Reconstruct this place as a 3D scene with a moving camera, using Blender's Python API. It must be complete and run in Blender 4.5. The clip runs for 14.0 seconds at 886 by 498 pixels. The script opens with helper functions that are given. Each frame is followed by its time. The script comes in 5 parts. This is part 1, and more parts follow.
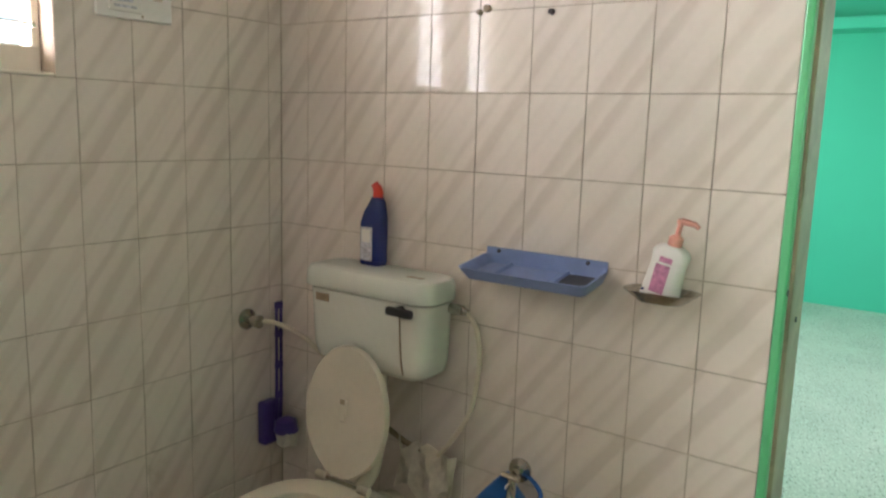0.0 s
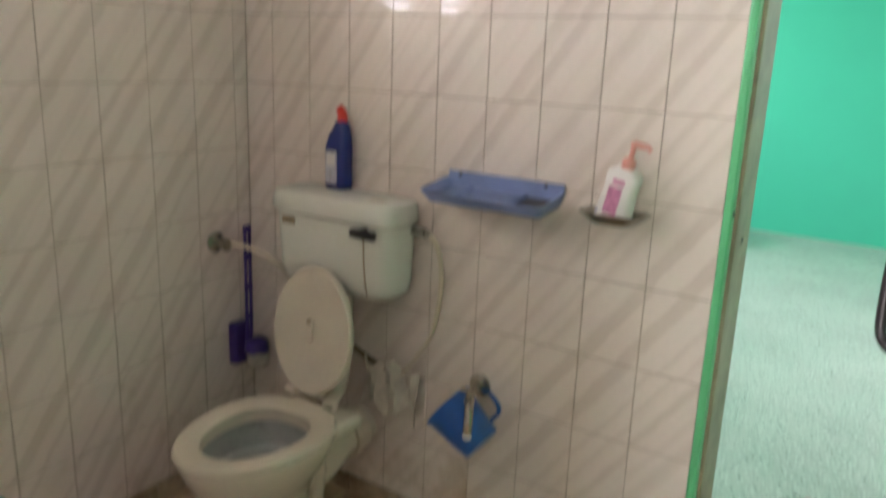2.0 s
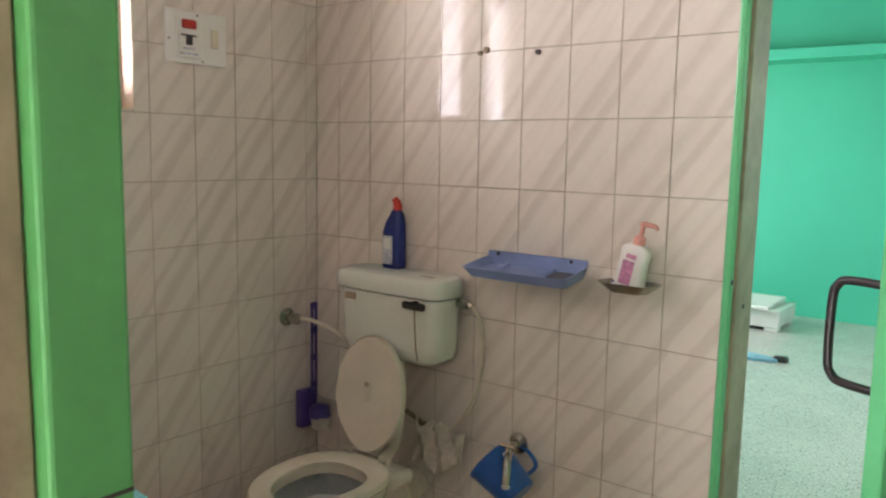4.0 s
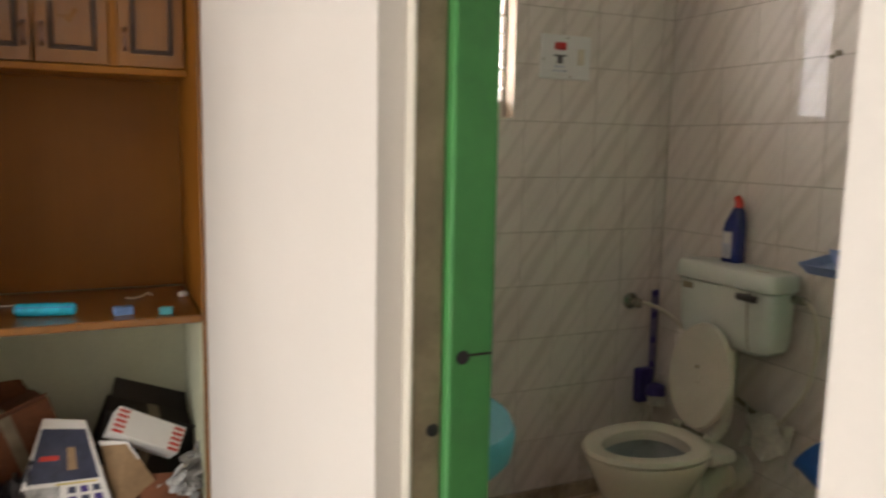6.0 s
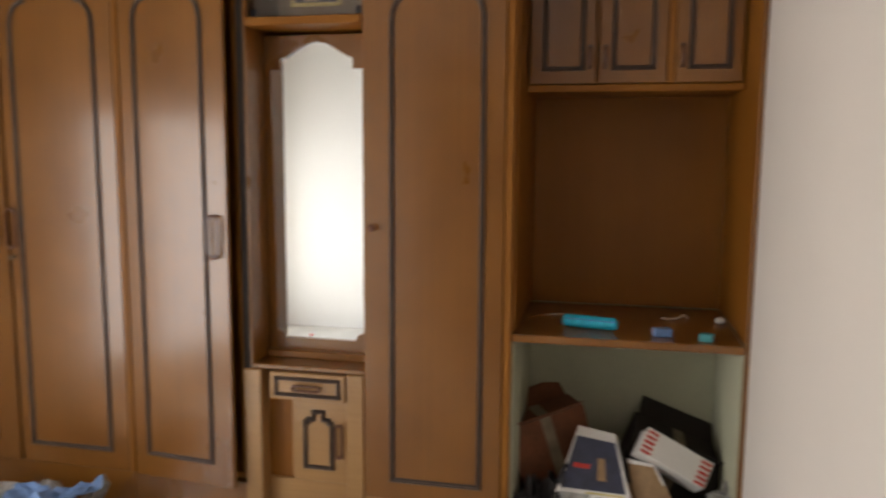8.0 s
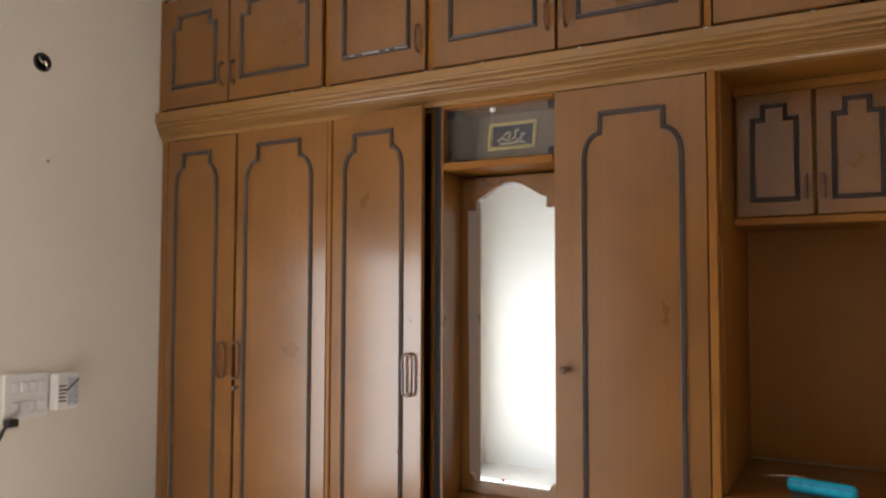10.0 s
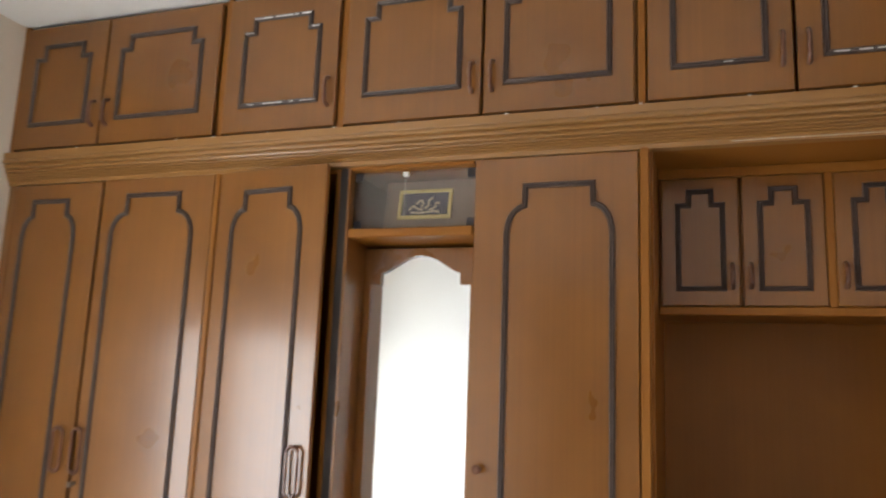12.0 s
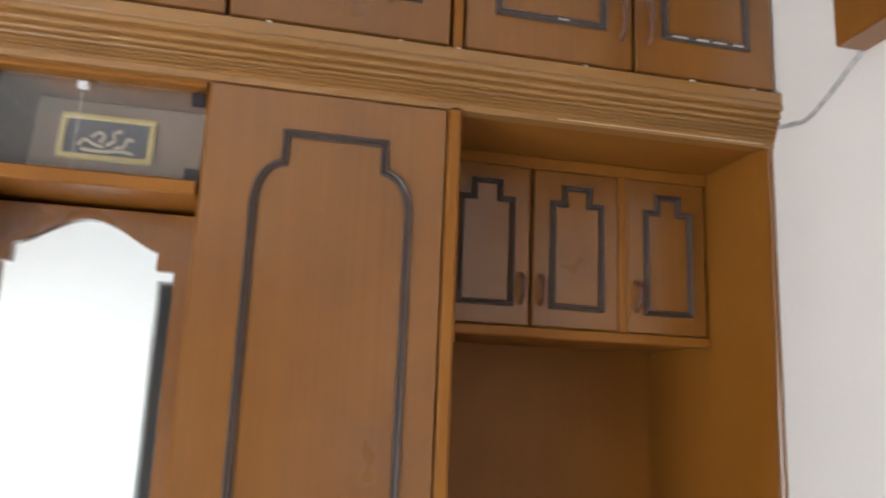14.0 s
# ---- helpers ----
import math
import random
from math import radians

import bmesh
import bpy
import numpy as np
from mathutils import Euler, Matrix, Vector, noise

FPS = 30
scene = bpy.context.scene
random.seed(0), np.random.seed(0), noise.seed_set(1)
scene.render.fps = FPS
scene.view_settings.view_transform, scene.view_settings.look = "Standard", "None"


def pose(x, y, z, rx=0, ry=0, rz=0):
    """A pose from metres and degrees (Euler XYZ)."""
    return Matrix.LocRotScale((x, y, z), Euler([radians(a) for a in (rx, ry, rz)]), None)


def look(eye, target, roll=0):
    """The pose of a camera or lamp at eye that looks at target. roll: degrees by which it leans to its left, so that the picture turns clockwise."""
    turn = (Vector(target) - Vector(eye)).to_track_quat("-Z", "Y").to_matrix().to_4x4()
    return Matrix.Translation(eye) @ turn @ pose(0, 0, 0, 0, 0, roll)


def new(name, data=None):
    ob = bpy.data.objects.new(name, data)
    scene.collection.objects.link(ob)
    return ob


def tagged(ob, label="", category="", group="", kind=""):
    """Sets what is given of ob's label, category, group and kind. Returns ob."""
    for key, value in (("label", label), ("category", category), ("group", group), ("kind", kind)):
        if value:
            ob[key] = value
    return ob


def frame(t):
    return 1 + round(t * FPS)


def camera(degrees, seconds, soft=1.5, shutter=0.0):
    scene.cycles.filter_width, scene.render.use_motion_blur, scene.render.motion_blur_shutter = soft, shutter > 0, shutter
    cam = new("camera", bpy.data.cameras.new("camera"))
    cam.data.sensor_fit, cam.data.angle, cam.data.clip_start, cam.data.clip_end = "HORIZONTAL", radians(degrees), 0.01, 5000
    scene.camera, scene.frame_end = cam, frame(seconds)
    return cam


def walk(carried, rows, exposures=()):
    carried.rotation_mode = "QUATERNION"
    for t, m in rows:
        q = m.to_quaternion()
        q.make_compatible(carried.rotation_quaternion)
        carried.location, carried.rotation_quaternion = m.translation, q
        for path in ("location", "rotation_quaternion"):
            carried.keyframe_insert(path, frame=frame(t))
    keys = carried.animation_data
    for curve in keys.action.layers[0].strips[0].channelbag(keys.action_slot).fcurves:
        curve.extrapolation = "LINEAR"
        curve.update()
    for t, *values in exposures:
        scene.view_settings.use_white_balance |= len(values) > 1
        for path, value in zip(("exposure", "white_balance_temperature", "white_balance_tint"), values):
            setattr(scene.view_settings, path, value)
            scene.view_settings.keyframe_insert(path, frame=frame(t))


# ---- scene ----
cam = camera(60.6, 14.0, soft=2.2, shutter=0.4)
PATH = [
    (0, (1.769, -1.654, 1.379), (0.644, -0.033, 1.055), 1.8),
    (0.5, (1.77, -1.665, 1.383), (0.696, -0.051, 0.893), 2.1),
    (1, (1.791, -1.657, 1.362), (0.788, -0.077, 0.658), 2.8),
    (1.5, (1.806, -1.653, 1.357), (0.837, -0.1, 0.551), 3.1),
    (2, (1.839, -1.659, 1.364), (0.776, -0.04, 0.868), 2.3),
    (2.2, (1.851, -1.677, 1.371), (0.767, -0.025, 1.06), 2.0),
    (4.3, (2.098, -1.913, 1.36), (0.821, -0.392, 1.123), 1.1),
    (4.5, (2.129, -1.932, 1.367), (0.797, -0.458, 1.131), 1.1),
    (5, (2.217, -1.959, 1.37), (0.766, -0.601, 1.148), 1.2),
    (5.5, (2.322, -1.991, 1.365), (0.692, -0.856, 1.132), 0.8),
    (6, (2.371, -2.048, 1.363), (0.569, -1.223, 1.096), 1.1),
    (6.5, (2.363, -2.097, 1.373), (0.456, -1.568, 1.083), 1.3),
    (7, (2.319, -2.154, 1.374), (0.353, -1.916, 1.099), 2.1),
    (7.5, (2.263, -2.189, 1.379), (0.28, -2.228, 1.122), 1.8),
    (8, (2.197, -2.17, 1.37), (0.257, -2.59, 1.124), 0.4),
    (8.2, (2.168, -2.144, 1.371), (0.269, -2.722, 1.124), 0.2),
    (10.3, (2.098, -2.1, 1.395), (0.377, -3.104, 1.573), 0.1),
    (10.5, (2.098, -2.101, 1.408), (0.393, -3.114, 1.664), 0.2),
    (11, (2.085, -2.106, 1.407), (0.403, -3.141, 1.727), 1.1),
    (11.5, (2.013, -2.17, 1.386), (0.27, -3.115, 1.646), 2.0),
    (12, (1.896, -2.337, 1.37), (0.031, -2.975, 1.709), 2.2),
    (12.5, (1.78, -2.432, 1.388), (-0.13, -2.918, 1.729), 2.4),
    (13, (1.568, -2.543, 1.393), (-0.385, -2.738, 1.779), 2.2),
    (13.5, (1.411, -2.64, 1.404), (-0.546, -2.694, 1.812), 2.9),
    (14, (1.249, -2.799, 1.433), (-0.669, -2.387, 1.823), 2.4),
]
walk(cam, [(t, look(eye, target, roll)) for t, eye, target, roll in PATH],
     exposures=[(0, 2.90, 6300, 11), (0.5, 2.96, 6300, 12), (1, 3.02, 6250, 15), (1.5, 3.04, 6200, 16), (2, 3.00, 6250, 16), (2.4, 2.90, 6300, 16), (4.4, 2.86, 6450, 18), (5, 2.72, 6500, 16), (5.5, 2.36, 6500, 9), (6, 2.07, 6600, 11), (6.5, 2.08, 6700, 12), (7, 1.95, 6700, 13), (7.5, 1.74, 6650, 12), (8, 1.60, 6650, 12), (10.3, 1.92, 6150, 10), (11, 2.05, 6100, 10), (12.5, 2.20, 6050, 9), (13.5, 2.32, 5850, 9), (14, 2.43, 5700, 8)])

# world, sun and window light
world = bpy.data.worlds.new("world")
scene.world = world
world.use_nodes = True
wn = world.node_tree
sky = wn.nodes.new("ShaderNodeTexSky")
sky.sky_type, sky.sun_disc = "NISHITA", False
sky.sun_elevation, sky.sun_rotation = radians(50), radians(176)
wn.nodes["Background"].inputs["Strength"].default_value = 0.05
wn.links.new(sky.outputs[0], wn.nodes["Background"].inputs["Color"])


sun = new("sun", bpy.data.lights.new("sun", "SUN"))
sun.data.energy, sun.data.angle, sun.data.color = 4.5, radians(0.5), (1, 0.95, 0.88)
sun.matrix_world = look((2.4 + 1.1, -4 - 16.0, 19.1), (2.4, -4, 0))


def window_light(name, m, w, h, power, color=(1, 0.97, 0.93)):
    """Daylight that enters through a window's opening, known or assumed."""
    data = bpy.data.lights.new(name, "AREA")
    data.shape, data.size, data.size_y, data.energy, data.color = "RECTANGLE", w, h, power, color
    ob = new(name, data)
    ob.matrix_world = m
    return ob


window_light("bedroom_daylight", look((1.575, -4.87, 0.9), (1.5, -3, 0.85)), 1.42, 1.36, 12.5, (1, 0.99, 0.97))
window_light("bathroom_daylight", look((-0.16, -1.03, 1.8), (1, -1.03, 1.7)), 0.92, 0.76, 13.0, (0.97, 0.94, 0.97))
# unseen side windows, added to brighten the green room and its floor
window_light("green_room_daylight", look((-1.68, 3.2, 1.55), (1, 3.0, 0.7)), 1.55, 1.15, 12.5, (1, 0.98, 0.96))
window_light("green_room_daylight", look((3.43, 2.3, 1.55), (1.6, 2.3, 0.2)), 0.75, 1.15, 7, (1, 0.98, 0.96))


# ---- materials ----
def mat(name, color, rough=0.5, metal=0.0, var=0.12, scale=6.0, fine=60.0, bump=0.08, dirt=None, dirt_at=0.62, coat=0.0, spec=0.5):
    """A surface with cloudy variation at two scales, fine relief and stains of their own shape."""
    m = bpy.data.materials.new(name)
    m.use_nodes = True
    nt = m.node_tree
    N, K = nt.nodes.new, nt.links.new
    b = nt.nodes["Principled BSDF"]
    b.inputs["Roughness"].default_value, b.inputs["Metallic"].default_value = rough, metal
    b.inputs["Coat Weight"].default_value, b.inputs["Specular IOR Level"].default_value = coat, spec
    geo = N("ShaderNodeNewGeometry")
    n1, n2 = N("ShaderNodeTexNoise"), N("ShaderNodeTexNoise")
    n1.inputs["Scale"].default_value, n2.inputs["Scale"].default_value = scale, fine
    n1.inputs["Detail"].default_value, n2.inputs["Detail"].default_value = 4, 3
    for n in (n1, n2):
        K(geo.outputs["Position"], n.inputs["Vector"])
    mix = N("ShaderNodeMath")
    mix.operation = "MULTIPLY_ADD"
    mix.inputs[1].default_value = 0.35
    K(n2.outputs[0], mix.inputs[0])
    K(n1.outputs[0], mix.inputs[2])
    ramp = N("ShaderNodeValToRGB")
    ramp.color_ramp.elements[0].position, ramp.color_ramp.elements[1].position = 0.45, 0.9
    ramp.color_ramp.elements[0].color = (*[c * (1 - var) for c in color], 1)
    ramp.color_ramp.elements[1].color = (*[min(1, c * (1 + var)) for c in color], 1)
    K(mix.outputs[0], ramp.inputs[0])
    out = ramp.outputs[0]
    if dirt:
        n3 = N("ShaderNodeTexNoise")
        n3.inputs["Scale"].default_value, n3.inputs["Detail"].default_value, n3.inputs["Roughness"].default_value = scale * 0.6, 8, 0.7
        K(geo.outputs["Position"], n3.inputs["Vector"])
        r3 = N("ShaderNodeValToRGB")
        r3.color_ramp.elements[0].position, r3.color_ramp.elements[1].position = dirt_at - 0.1, dirt_at + 0.12
        K(n3.outputs[0], r3.inputs[0])
        mx = N("ShaderNodeMixRGB")
        mx.inputs["Color2"].default_value = (*dirt, 1)
        K(r3.outputs[0], mx.inputs["Fac"])
        K(out, mx.inputs["Color1"])
        out = mx.outputs[0]
    K(out, b.inputs["Base Color"])
    if bump:
        bp = N("ShaderNodeBump")
        bp.inputs["Strength"].default_value, bp.inputs["Distance"].default_value = bump, 0.004
        K(n2.outputs[0], bp.inputs["Height"])
        K(bp.outputs[0], b.inputs["Normal"])
    return m


def streak_tile(name, dirt=(0.42, 0.35, 0.26), dirt_at=0.78):
    """Glazed off-white tile with slanting soft grey-beige veins."""
    m = mat(name, (0.74, 0.655, 0.58), 0.045, var=0.05, scale=3, bump=0.015, dirt=dirt, dirt_at=dirt_at, spec=0.15)
    nt = m.node_tree
    N, K = nt.nodes.new, nt.links.new
    b = nt.nodes["Principled BSDF"]
    base = b.inputs["Base Color"].links[0].from_socket
    geo = N("ShaderNodeNewGeometry")
    dot = N("ShaderNodeVectorMath")
    dot.operation = "DOT_PRODUCT"
    dot.inputs[1].default_value = (1, 1, -0.72)
    K(geo.outputs["Position"], dot.inputs[0])
    info = N("ShaderNodeObjectInfo")
    ph = N("ShaderNodeMath")
    ph.operation = "MULTIPLY_ADD"
    ph.inputs[1].default_value = 0.03
    K(info.outputs["Random"], ph.inputs[0])
    K(dot.outputs["Value"], ph.inputs[2])
    nz = N("ShaderNodeTexNoise")
    nz.inputs["Scale"].default_value = 14
    K(geo.outputs["Position"], nz.inputs["Vector"])
    wob = N("ShaderNodeMath")
    wob.operation = "MULTIPLY_ADD"
    wob.inputs[1].default_value = 0.02
    K(nz.outputs[0], wob.inputs[0])
    K(ph.outputs[0], wob.inputs[2])
    comb = N("ShaderNodeCombineXYZ")
    K(wob.outputs[0], comb.inputs[0])
    n = N("ShaderNodeTexNoise")
    n.noise_dimensions = "1D"
    n.inputs["Scale"].default_value, n.inputs["Detail"].default_value = 19, 0.6
    K(wob.outputs[0], n.inputs["W"])
    r = N("ShaderNodeValToRGB")
    r.color_ramp.elements[0].position, r.color_ramp.elements[1].position = 0.46, 0.66
    K(n.outputs[0], r.inputs[0])
    mx = N("ShaderNodeMixRGB")
    mx.inputs["Color2"].default_value = (0.44, 0.36, 0.29, 1)
    fac = N("ShaderNodeMath")
    fac.operation = "MULTIPLY"
    fac.inputs[1].default_value = 0.3
    K(r.outputs[0], fac.inputs[0])
    K(fac.outputs[0], mx.inputs["Fac"])
    K(base, mx.inputs["Color1"])
    K(mx.outputs[0], b.inputs["Base Color"])
    return m


def wood(name, c1, c2, axis=2, rough=0.3, coat=0.4, stretch=0.004):
    """Varnished veneer with fine grain along one axis."""
    m = bpy.data.materials.new(name)
    m.use_nodes = True
    nt = m.node_tree
    N, K = nt.nodes.new, nt.links.new
    b = nt.nodes["Principled BSDF"]
    b.inputs["Coat Weight"].default_value, b.inputs["Coat Roughness"].default_value = coat, 0.16
    geo, info = N("ShaderNodeNewGeometry"), N("ShaderNodeObjectInfo")
    mp = N("ShaderNodeMapping")
    sc = [1, 1, 1]
    sc[axis] = stretch
    mp.inputs["Scale"].default_value = sc
    off = N("ShaderNodeVectorMath")
    off.operation = "MULTIPLY_ADD"
    off.inputs[1].default_value = (3, 3, 3)
    K(info.outputs["Random"], off.inputs[0])
    K(geo.outputs["Position"], off.inputs[2])
    K(off.outputs[0], mp.inputs["Vector"])
    n1, n2 = N("ShaderNodeTexNoise"), N("ShaderNodeTexNoise")
    n1.inputs["Scale"].default_value, n1.inputs["Detail"].default_value, n1.inputs["Roughness"].default_value = 90, 5, 0.62
    n2.inputs["Scale"].default_value, n2.inputs["Detail"].default_value = 3.5, 3
    K(mp.outputs[0], n1.inputs["Vector"])
    K(off.outputs[0], n2.inputs["Vector"])
    mix = N("ShaderNodeMath")
    mix.operation = "MULTIPLY_ADD"
    mix.inputs[1].default_value = 0.6
    calm = N("ShaderNodeMath")
    calm.operation = "MULTIPLY_ADD"
    calm.inputs[1].default_value, calm.inputs[2].default_value = 0.3, 0.13
    K(n1.outputs[0], calm.inputs[0])
    K(n2.outputs[0], mix.inputs[0])
    K(calm.outputs[0], mix.inputs[2])
    r = N("ShaderNodeValToRGB")
    r.color_ramp.elements[0].position, r.color_ramp.elements[1].position = 0.3, 0.86
    r.color_ramp.elements[0].color, r.color_ramp.elements[1].color = (*c1, 1), (*c2, 1)
    K(mix.outputs[0], r.inputs[0])
    K(r.outputs[0], b.inputs["Base Color"])
    rr = N("ShaderNodeMapRange")
    rr.inputs["To Min"].default_value, rr.inputs["To Max"].default_value = rough - 0.06, rough + 0.12
    K(n2.outputs[0], rr.inputs["Value"])
    K(rr.outputs[0], b.inputs["Roughness"])
    bp = N("ShaderNodeBump")
    bp.inputs["Strength"].default_value, bp.inputs["Distance"].default_value = 0.06, 0.002
    K(n1.outputs[0], bp.inputs["Height"])
    K(bp.outputs[0], b.inputs["Normal"])
    return m


def terrazzo(name):
    """Polished cement floor with light and dark chips."""
    m = mat(name, (0.5, 0.5, 0.45), 0.2, var=0.1, scale=2.5, bump=0.01)
    nt = m.node_tree
    N, K = nt.nodes.new, nt.links.new
    b = nt.nodes["Principled BSDF"]
    out = b.inputs["Base Color"].links[0].from_socket
    geo = N("ShaderNodeNewGeometry")
    for scale, col, lo, hi in ((60, (0.68, 0.7, 0.64, 1), 0.2, 0.34), (48, (0.1, 0.12, 0.11, 1), 0.13, 0.24), (95, (0.26, 0.3, 0.26, 1), 0.15, 0.3)):
        v = N("ShaderNodeTexVoronoi")
        v.inputs["Scale"].default_value = scale
        K(geo.outputs["Position"], v.inputs["Vector"])
        r = N("ShaderNodeValToRGB")
        r.color_ramp.elements[0].position, r.color_ramp.elements[1].position = lo, hi
        r.color_ramp.elements[0].color, r.color_ramp.elements[1].color = (1, 1, 1, 1), (0, 0, 0, 1)
        K(v.outputs["Distance"], r.inputs[0])
        mx = N("ShaderNodeMixRGB")
        mx.inputs["Color2"].default_value = col
        K(r.outputs[0], mx.inputs["Fac"])
        K(out, mx.inputs["Color1"])
        out = mx.outputs[0]
    K(out, b.inputs["Base Color"])
    return m


def glass(name, color=(1, 1, 1), rough=0.02):
    m = bpy.data.materials.new(name)
    m.use_nodes = True
    b = m.node_tree.nodes["Principled BSDF"]
    b.inputs["Base Color"].default_value = (*color, 1)
    b.inputs["Transmission Weight"].default_value, b.inputs["Roughness"].default_value, b.inputs["IOR"].default_value = 1, rough, 1.45
    return m


M_TILE = streak_tile("glazed_wall_tile")
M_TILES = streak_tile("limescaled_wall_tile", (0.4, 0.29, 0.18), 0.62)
M_FTILE = mat("matt_floor_tile", (0.6, 0.45, 0.31), 0.35, var=0.18, scale=5, bump=0.05, dirt=(0.34, 0.2, 0.105), dirt_at=0.58)
M_SKIRT = mat("stained_skirting_tile", (0.5, 0.39, 0.27), 0.4, var=0.15, scale=6, dirt=(0.2, 0.14, 0.08), dirt_at=0.55)
M_GROUT = mat("dirty_grout", (0.42, 0.345, 0.265), 0.9, var=0.3, scale=5)
M_FGROUT = mat("dark_floor_grout", (0.13, 0.085, 0.05), 0.9, var=0.3, scale=5)
M_CREAM = mat("cream_wall_paint", (0.76, 0.67, 0.56), 0.7, var=0.04, scale=1.5, fine=180, bump=0.06, dirt=(0.62, 0.53, 0.43), dirt_at=0.74)
M_WHITE = mat("white_wall_paint", (0.8, 0.745, 0.69), 0.65, var=0.03, scale=1.5, fine=180, bump=0.06, dirt=(0.7, 0.64, 0.57), dirt_at=0.76)
M_COOLW = mat("cool_white_wall_paint", (0.8, 0.8, 0.79), 0.65, var=0.03, scale=1.5, fine=180, bump=0.06, dirt=(0.68, 0.67, 0.65), dirt_at=0.76)
M_GREYW = mat("passage_wall_grey", (0.42, 0.42, 0.41), 0.7, var=0.05, scale=1.5)
M_CEIL = mat("ceiling_whitewash", (0.82, 0.82, 0.8), 0.85, var=0.03, scale=2)
M_MINT = mat("mint_wall_paint", (0.06, 0.52, 0.34), 0.55, var=0.06, scale=1.2, fine=150, bump=0.05)
M_BFLOOR = mat("bedroom_floor", (0.62, 0.6, 0.56), 0.25, var=0.15, scale=3)
M_TERR = terrazzo("terrazzo_floor")
M_STONE = mat("dark_threshold_stone", (0.07, 0.085, 0.085), 0.35, var=0.3, scale=14, dirt=(0.2, 0.2, 0.18), dirt_at=0.62)
M_GREEN = mat("green_gloss_paint", (0.075, 0.3, 0.085), 0.3, var=0.1, scale=7, bump=0.06, dirt=(0.055, 0.22, 0.065), dirt_at=0.7)
M_GREENP = mat("pale_green_gloss_paint", (0.12, 0.5, 0.22), 0.3, var=0.1, scale=7, bump=0.06)
M_OLIVE = mat("worn_frame_timber", (0.3, 0.235, 0.15), 0.5, var=0.25, scale=9, dirt=(0.16, 0.12, 0.07), dirt_at=0.6, bump=0.12)
M_FRAMEW = mat("cream_frame_paint", (0.74, 0.68, 0.58), 0.45, var=0.06, scale=8, dirt=(0.5, 0.42, 0.32), dirt_at=0.72)
M_WOOD = wood("varnished_veneer", (0.145, 0.052, 0.006), (0.262, 0.102, 0.013), rough=0.28, coat=0.55)
M_WOODI = wood("inner_veneer", (0.2, 0.07, 0.0068), (0.3, 0.117, 0.014), rough=0.42, coat=0.0)
M_WOODI.node_tree.nodes["Principled BSDF"].inputs["Specular IOR Level"].default_value = 0.28
M_WOODH = wood("cornice_veneer", (0.23, 0.108, 0.027), (0.34, 0.168, 0.045), axis=1, rough=0.28, stretch=0.012)
M_WOODP = wood("pale_plinth_veneer", (0.26, 0.13, 0.042), (0.42, 0.23, 0.08), axis=1, rough=0.35)
M_MOULD = mat("dark_moulding_paint", (0.066, 0.045, 0.037), 0.3, var=0.2, scale=30)
M_HANDLE = mat("brown_enamel_handle", (0.13, 0.05, 0.025), 0.28, var=0.15, scale=40, coat=0.3)
# near-black, for shade in the ajar door's gap, a scratch and a carton
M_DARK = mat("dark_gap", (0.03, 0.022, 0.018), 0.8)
M_PALEG = mat("pale_green_distemper", (0.5, 0.5, 0.36), 0.8, var=0.08, scale=4)
M_MIRROR = mat("mirror_silver", (0.93, 0.95, 0.94), 0.015, metal=1, var=0, bump=0)
# faint tint and opacity imitate the pale room reflected in the pane
M_GLASS = glass("glass_with_room_sheen", (0.76, 0.71, 0.64), 0.03)
M_GLASS.node_tree.nodes["Principled BSDF"].inputs["Transmission Weight"].default_value = 0.96
M_SLAT = mat("brown_louvre_slat", (0.26, 0.19, 0.11), 0.3, var=0.15, scale=20)
M_CERAM = mat("ivory_ceramic", (0.72, 0.635, 0.52), 0.12, var=0.05, scale=5, bump=0.01, dirt=(0.52, 0.43, 0.3), dirt_at=0.74, coat=0.3)
M_SEAT = mat("ivory_plastic", (0.66, 0.59, 0.475), 0.25, var=0.06, scale=6, bump=0.02)
M_CIST = mat("white_cistern_plastic", (0.7, 0.7, 0.62), 0.22, var=0.04, scale=5, bump=0.01)
M_BOWL = mat("greyer_bowl_inside", (0.42, 0.42, 0.4), 0.2, var=0.12, scale=8, dirt=(0.2, 0.17, 0.12), dirt_at=0.68)
M_CHROME = mat("dull_chrome", (0.5, 0.47, 0.42), 0.25, metal=1, var=0.2, scale=40)
M_BLACK = mat("black_plastic", (0.025, 0.02, 0.022), 0.35)
M_TRAY = mat("lavender_blue_plastic", (0.2, 0.26, 0.47), 0.35, var=0.1, scale=14, dirt=(0.36, 0.38, 0.45), dirt_at=0.7)
M_BLUE = mat("blue_plastic", (0.02, 0.11, 0.4), 0.35, var=0.15, scale=14, dirt=(0.05, 0.08, 0.16), dirt_at=0.62)
M_NAVY = mat("navy_bottle_plastic", (0.015, 0.025, 0.16), 0.25, var=0.08)
M_RED = mat("red_plastic", (0.55, 0.03, 0.02), 0.3)
M_PINK = mat("salmon_plastic", (0.68, 0.31, 0.25), 0.35)
M_PURPLE = mat("purple_plastic", (0.055, 0.03, 0.19), 0.35)
M_PAPERW = mat("white_plastic", (0.75, 0.72, 0.68), 0.35, var=0.05)
M_LABELP = mat("pink_print", (0.55, 0.22, 0.36), 0.5, var=0.3, scale=80)
M_LABELG = mat("grey_print", (0.5, 0.5, 0.55), 0.5, var=0.35, scale=120)
M_TURQ = mat("turquoise_ceramic", (0.08, 0.33, 0.36), 0.5, var=0.08, scale=8, spec=0.3)
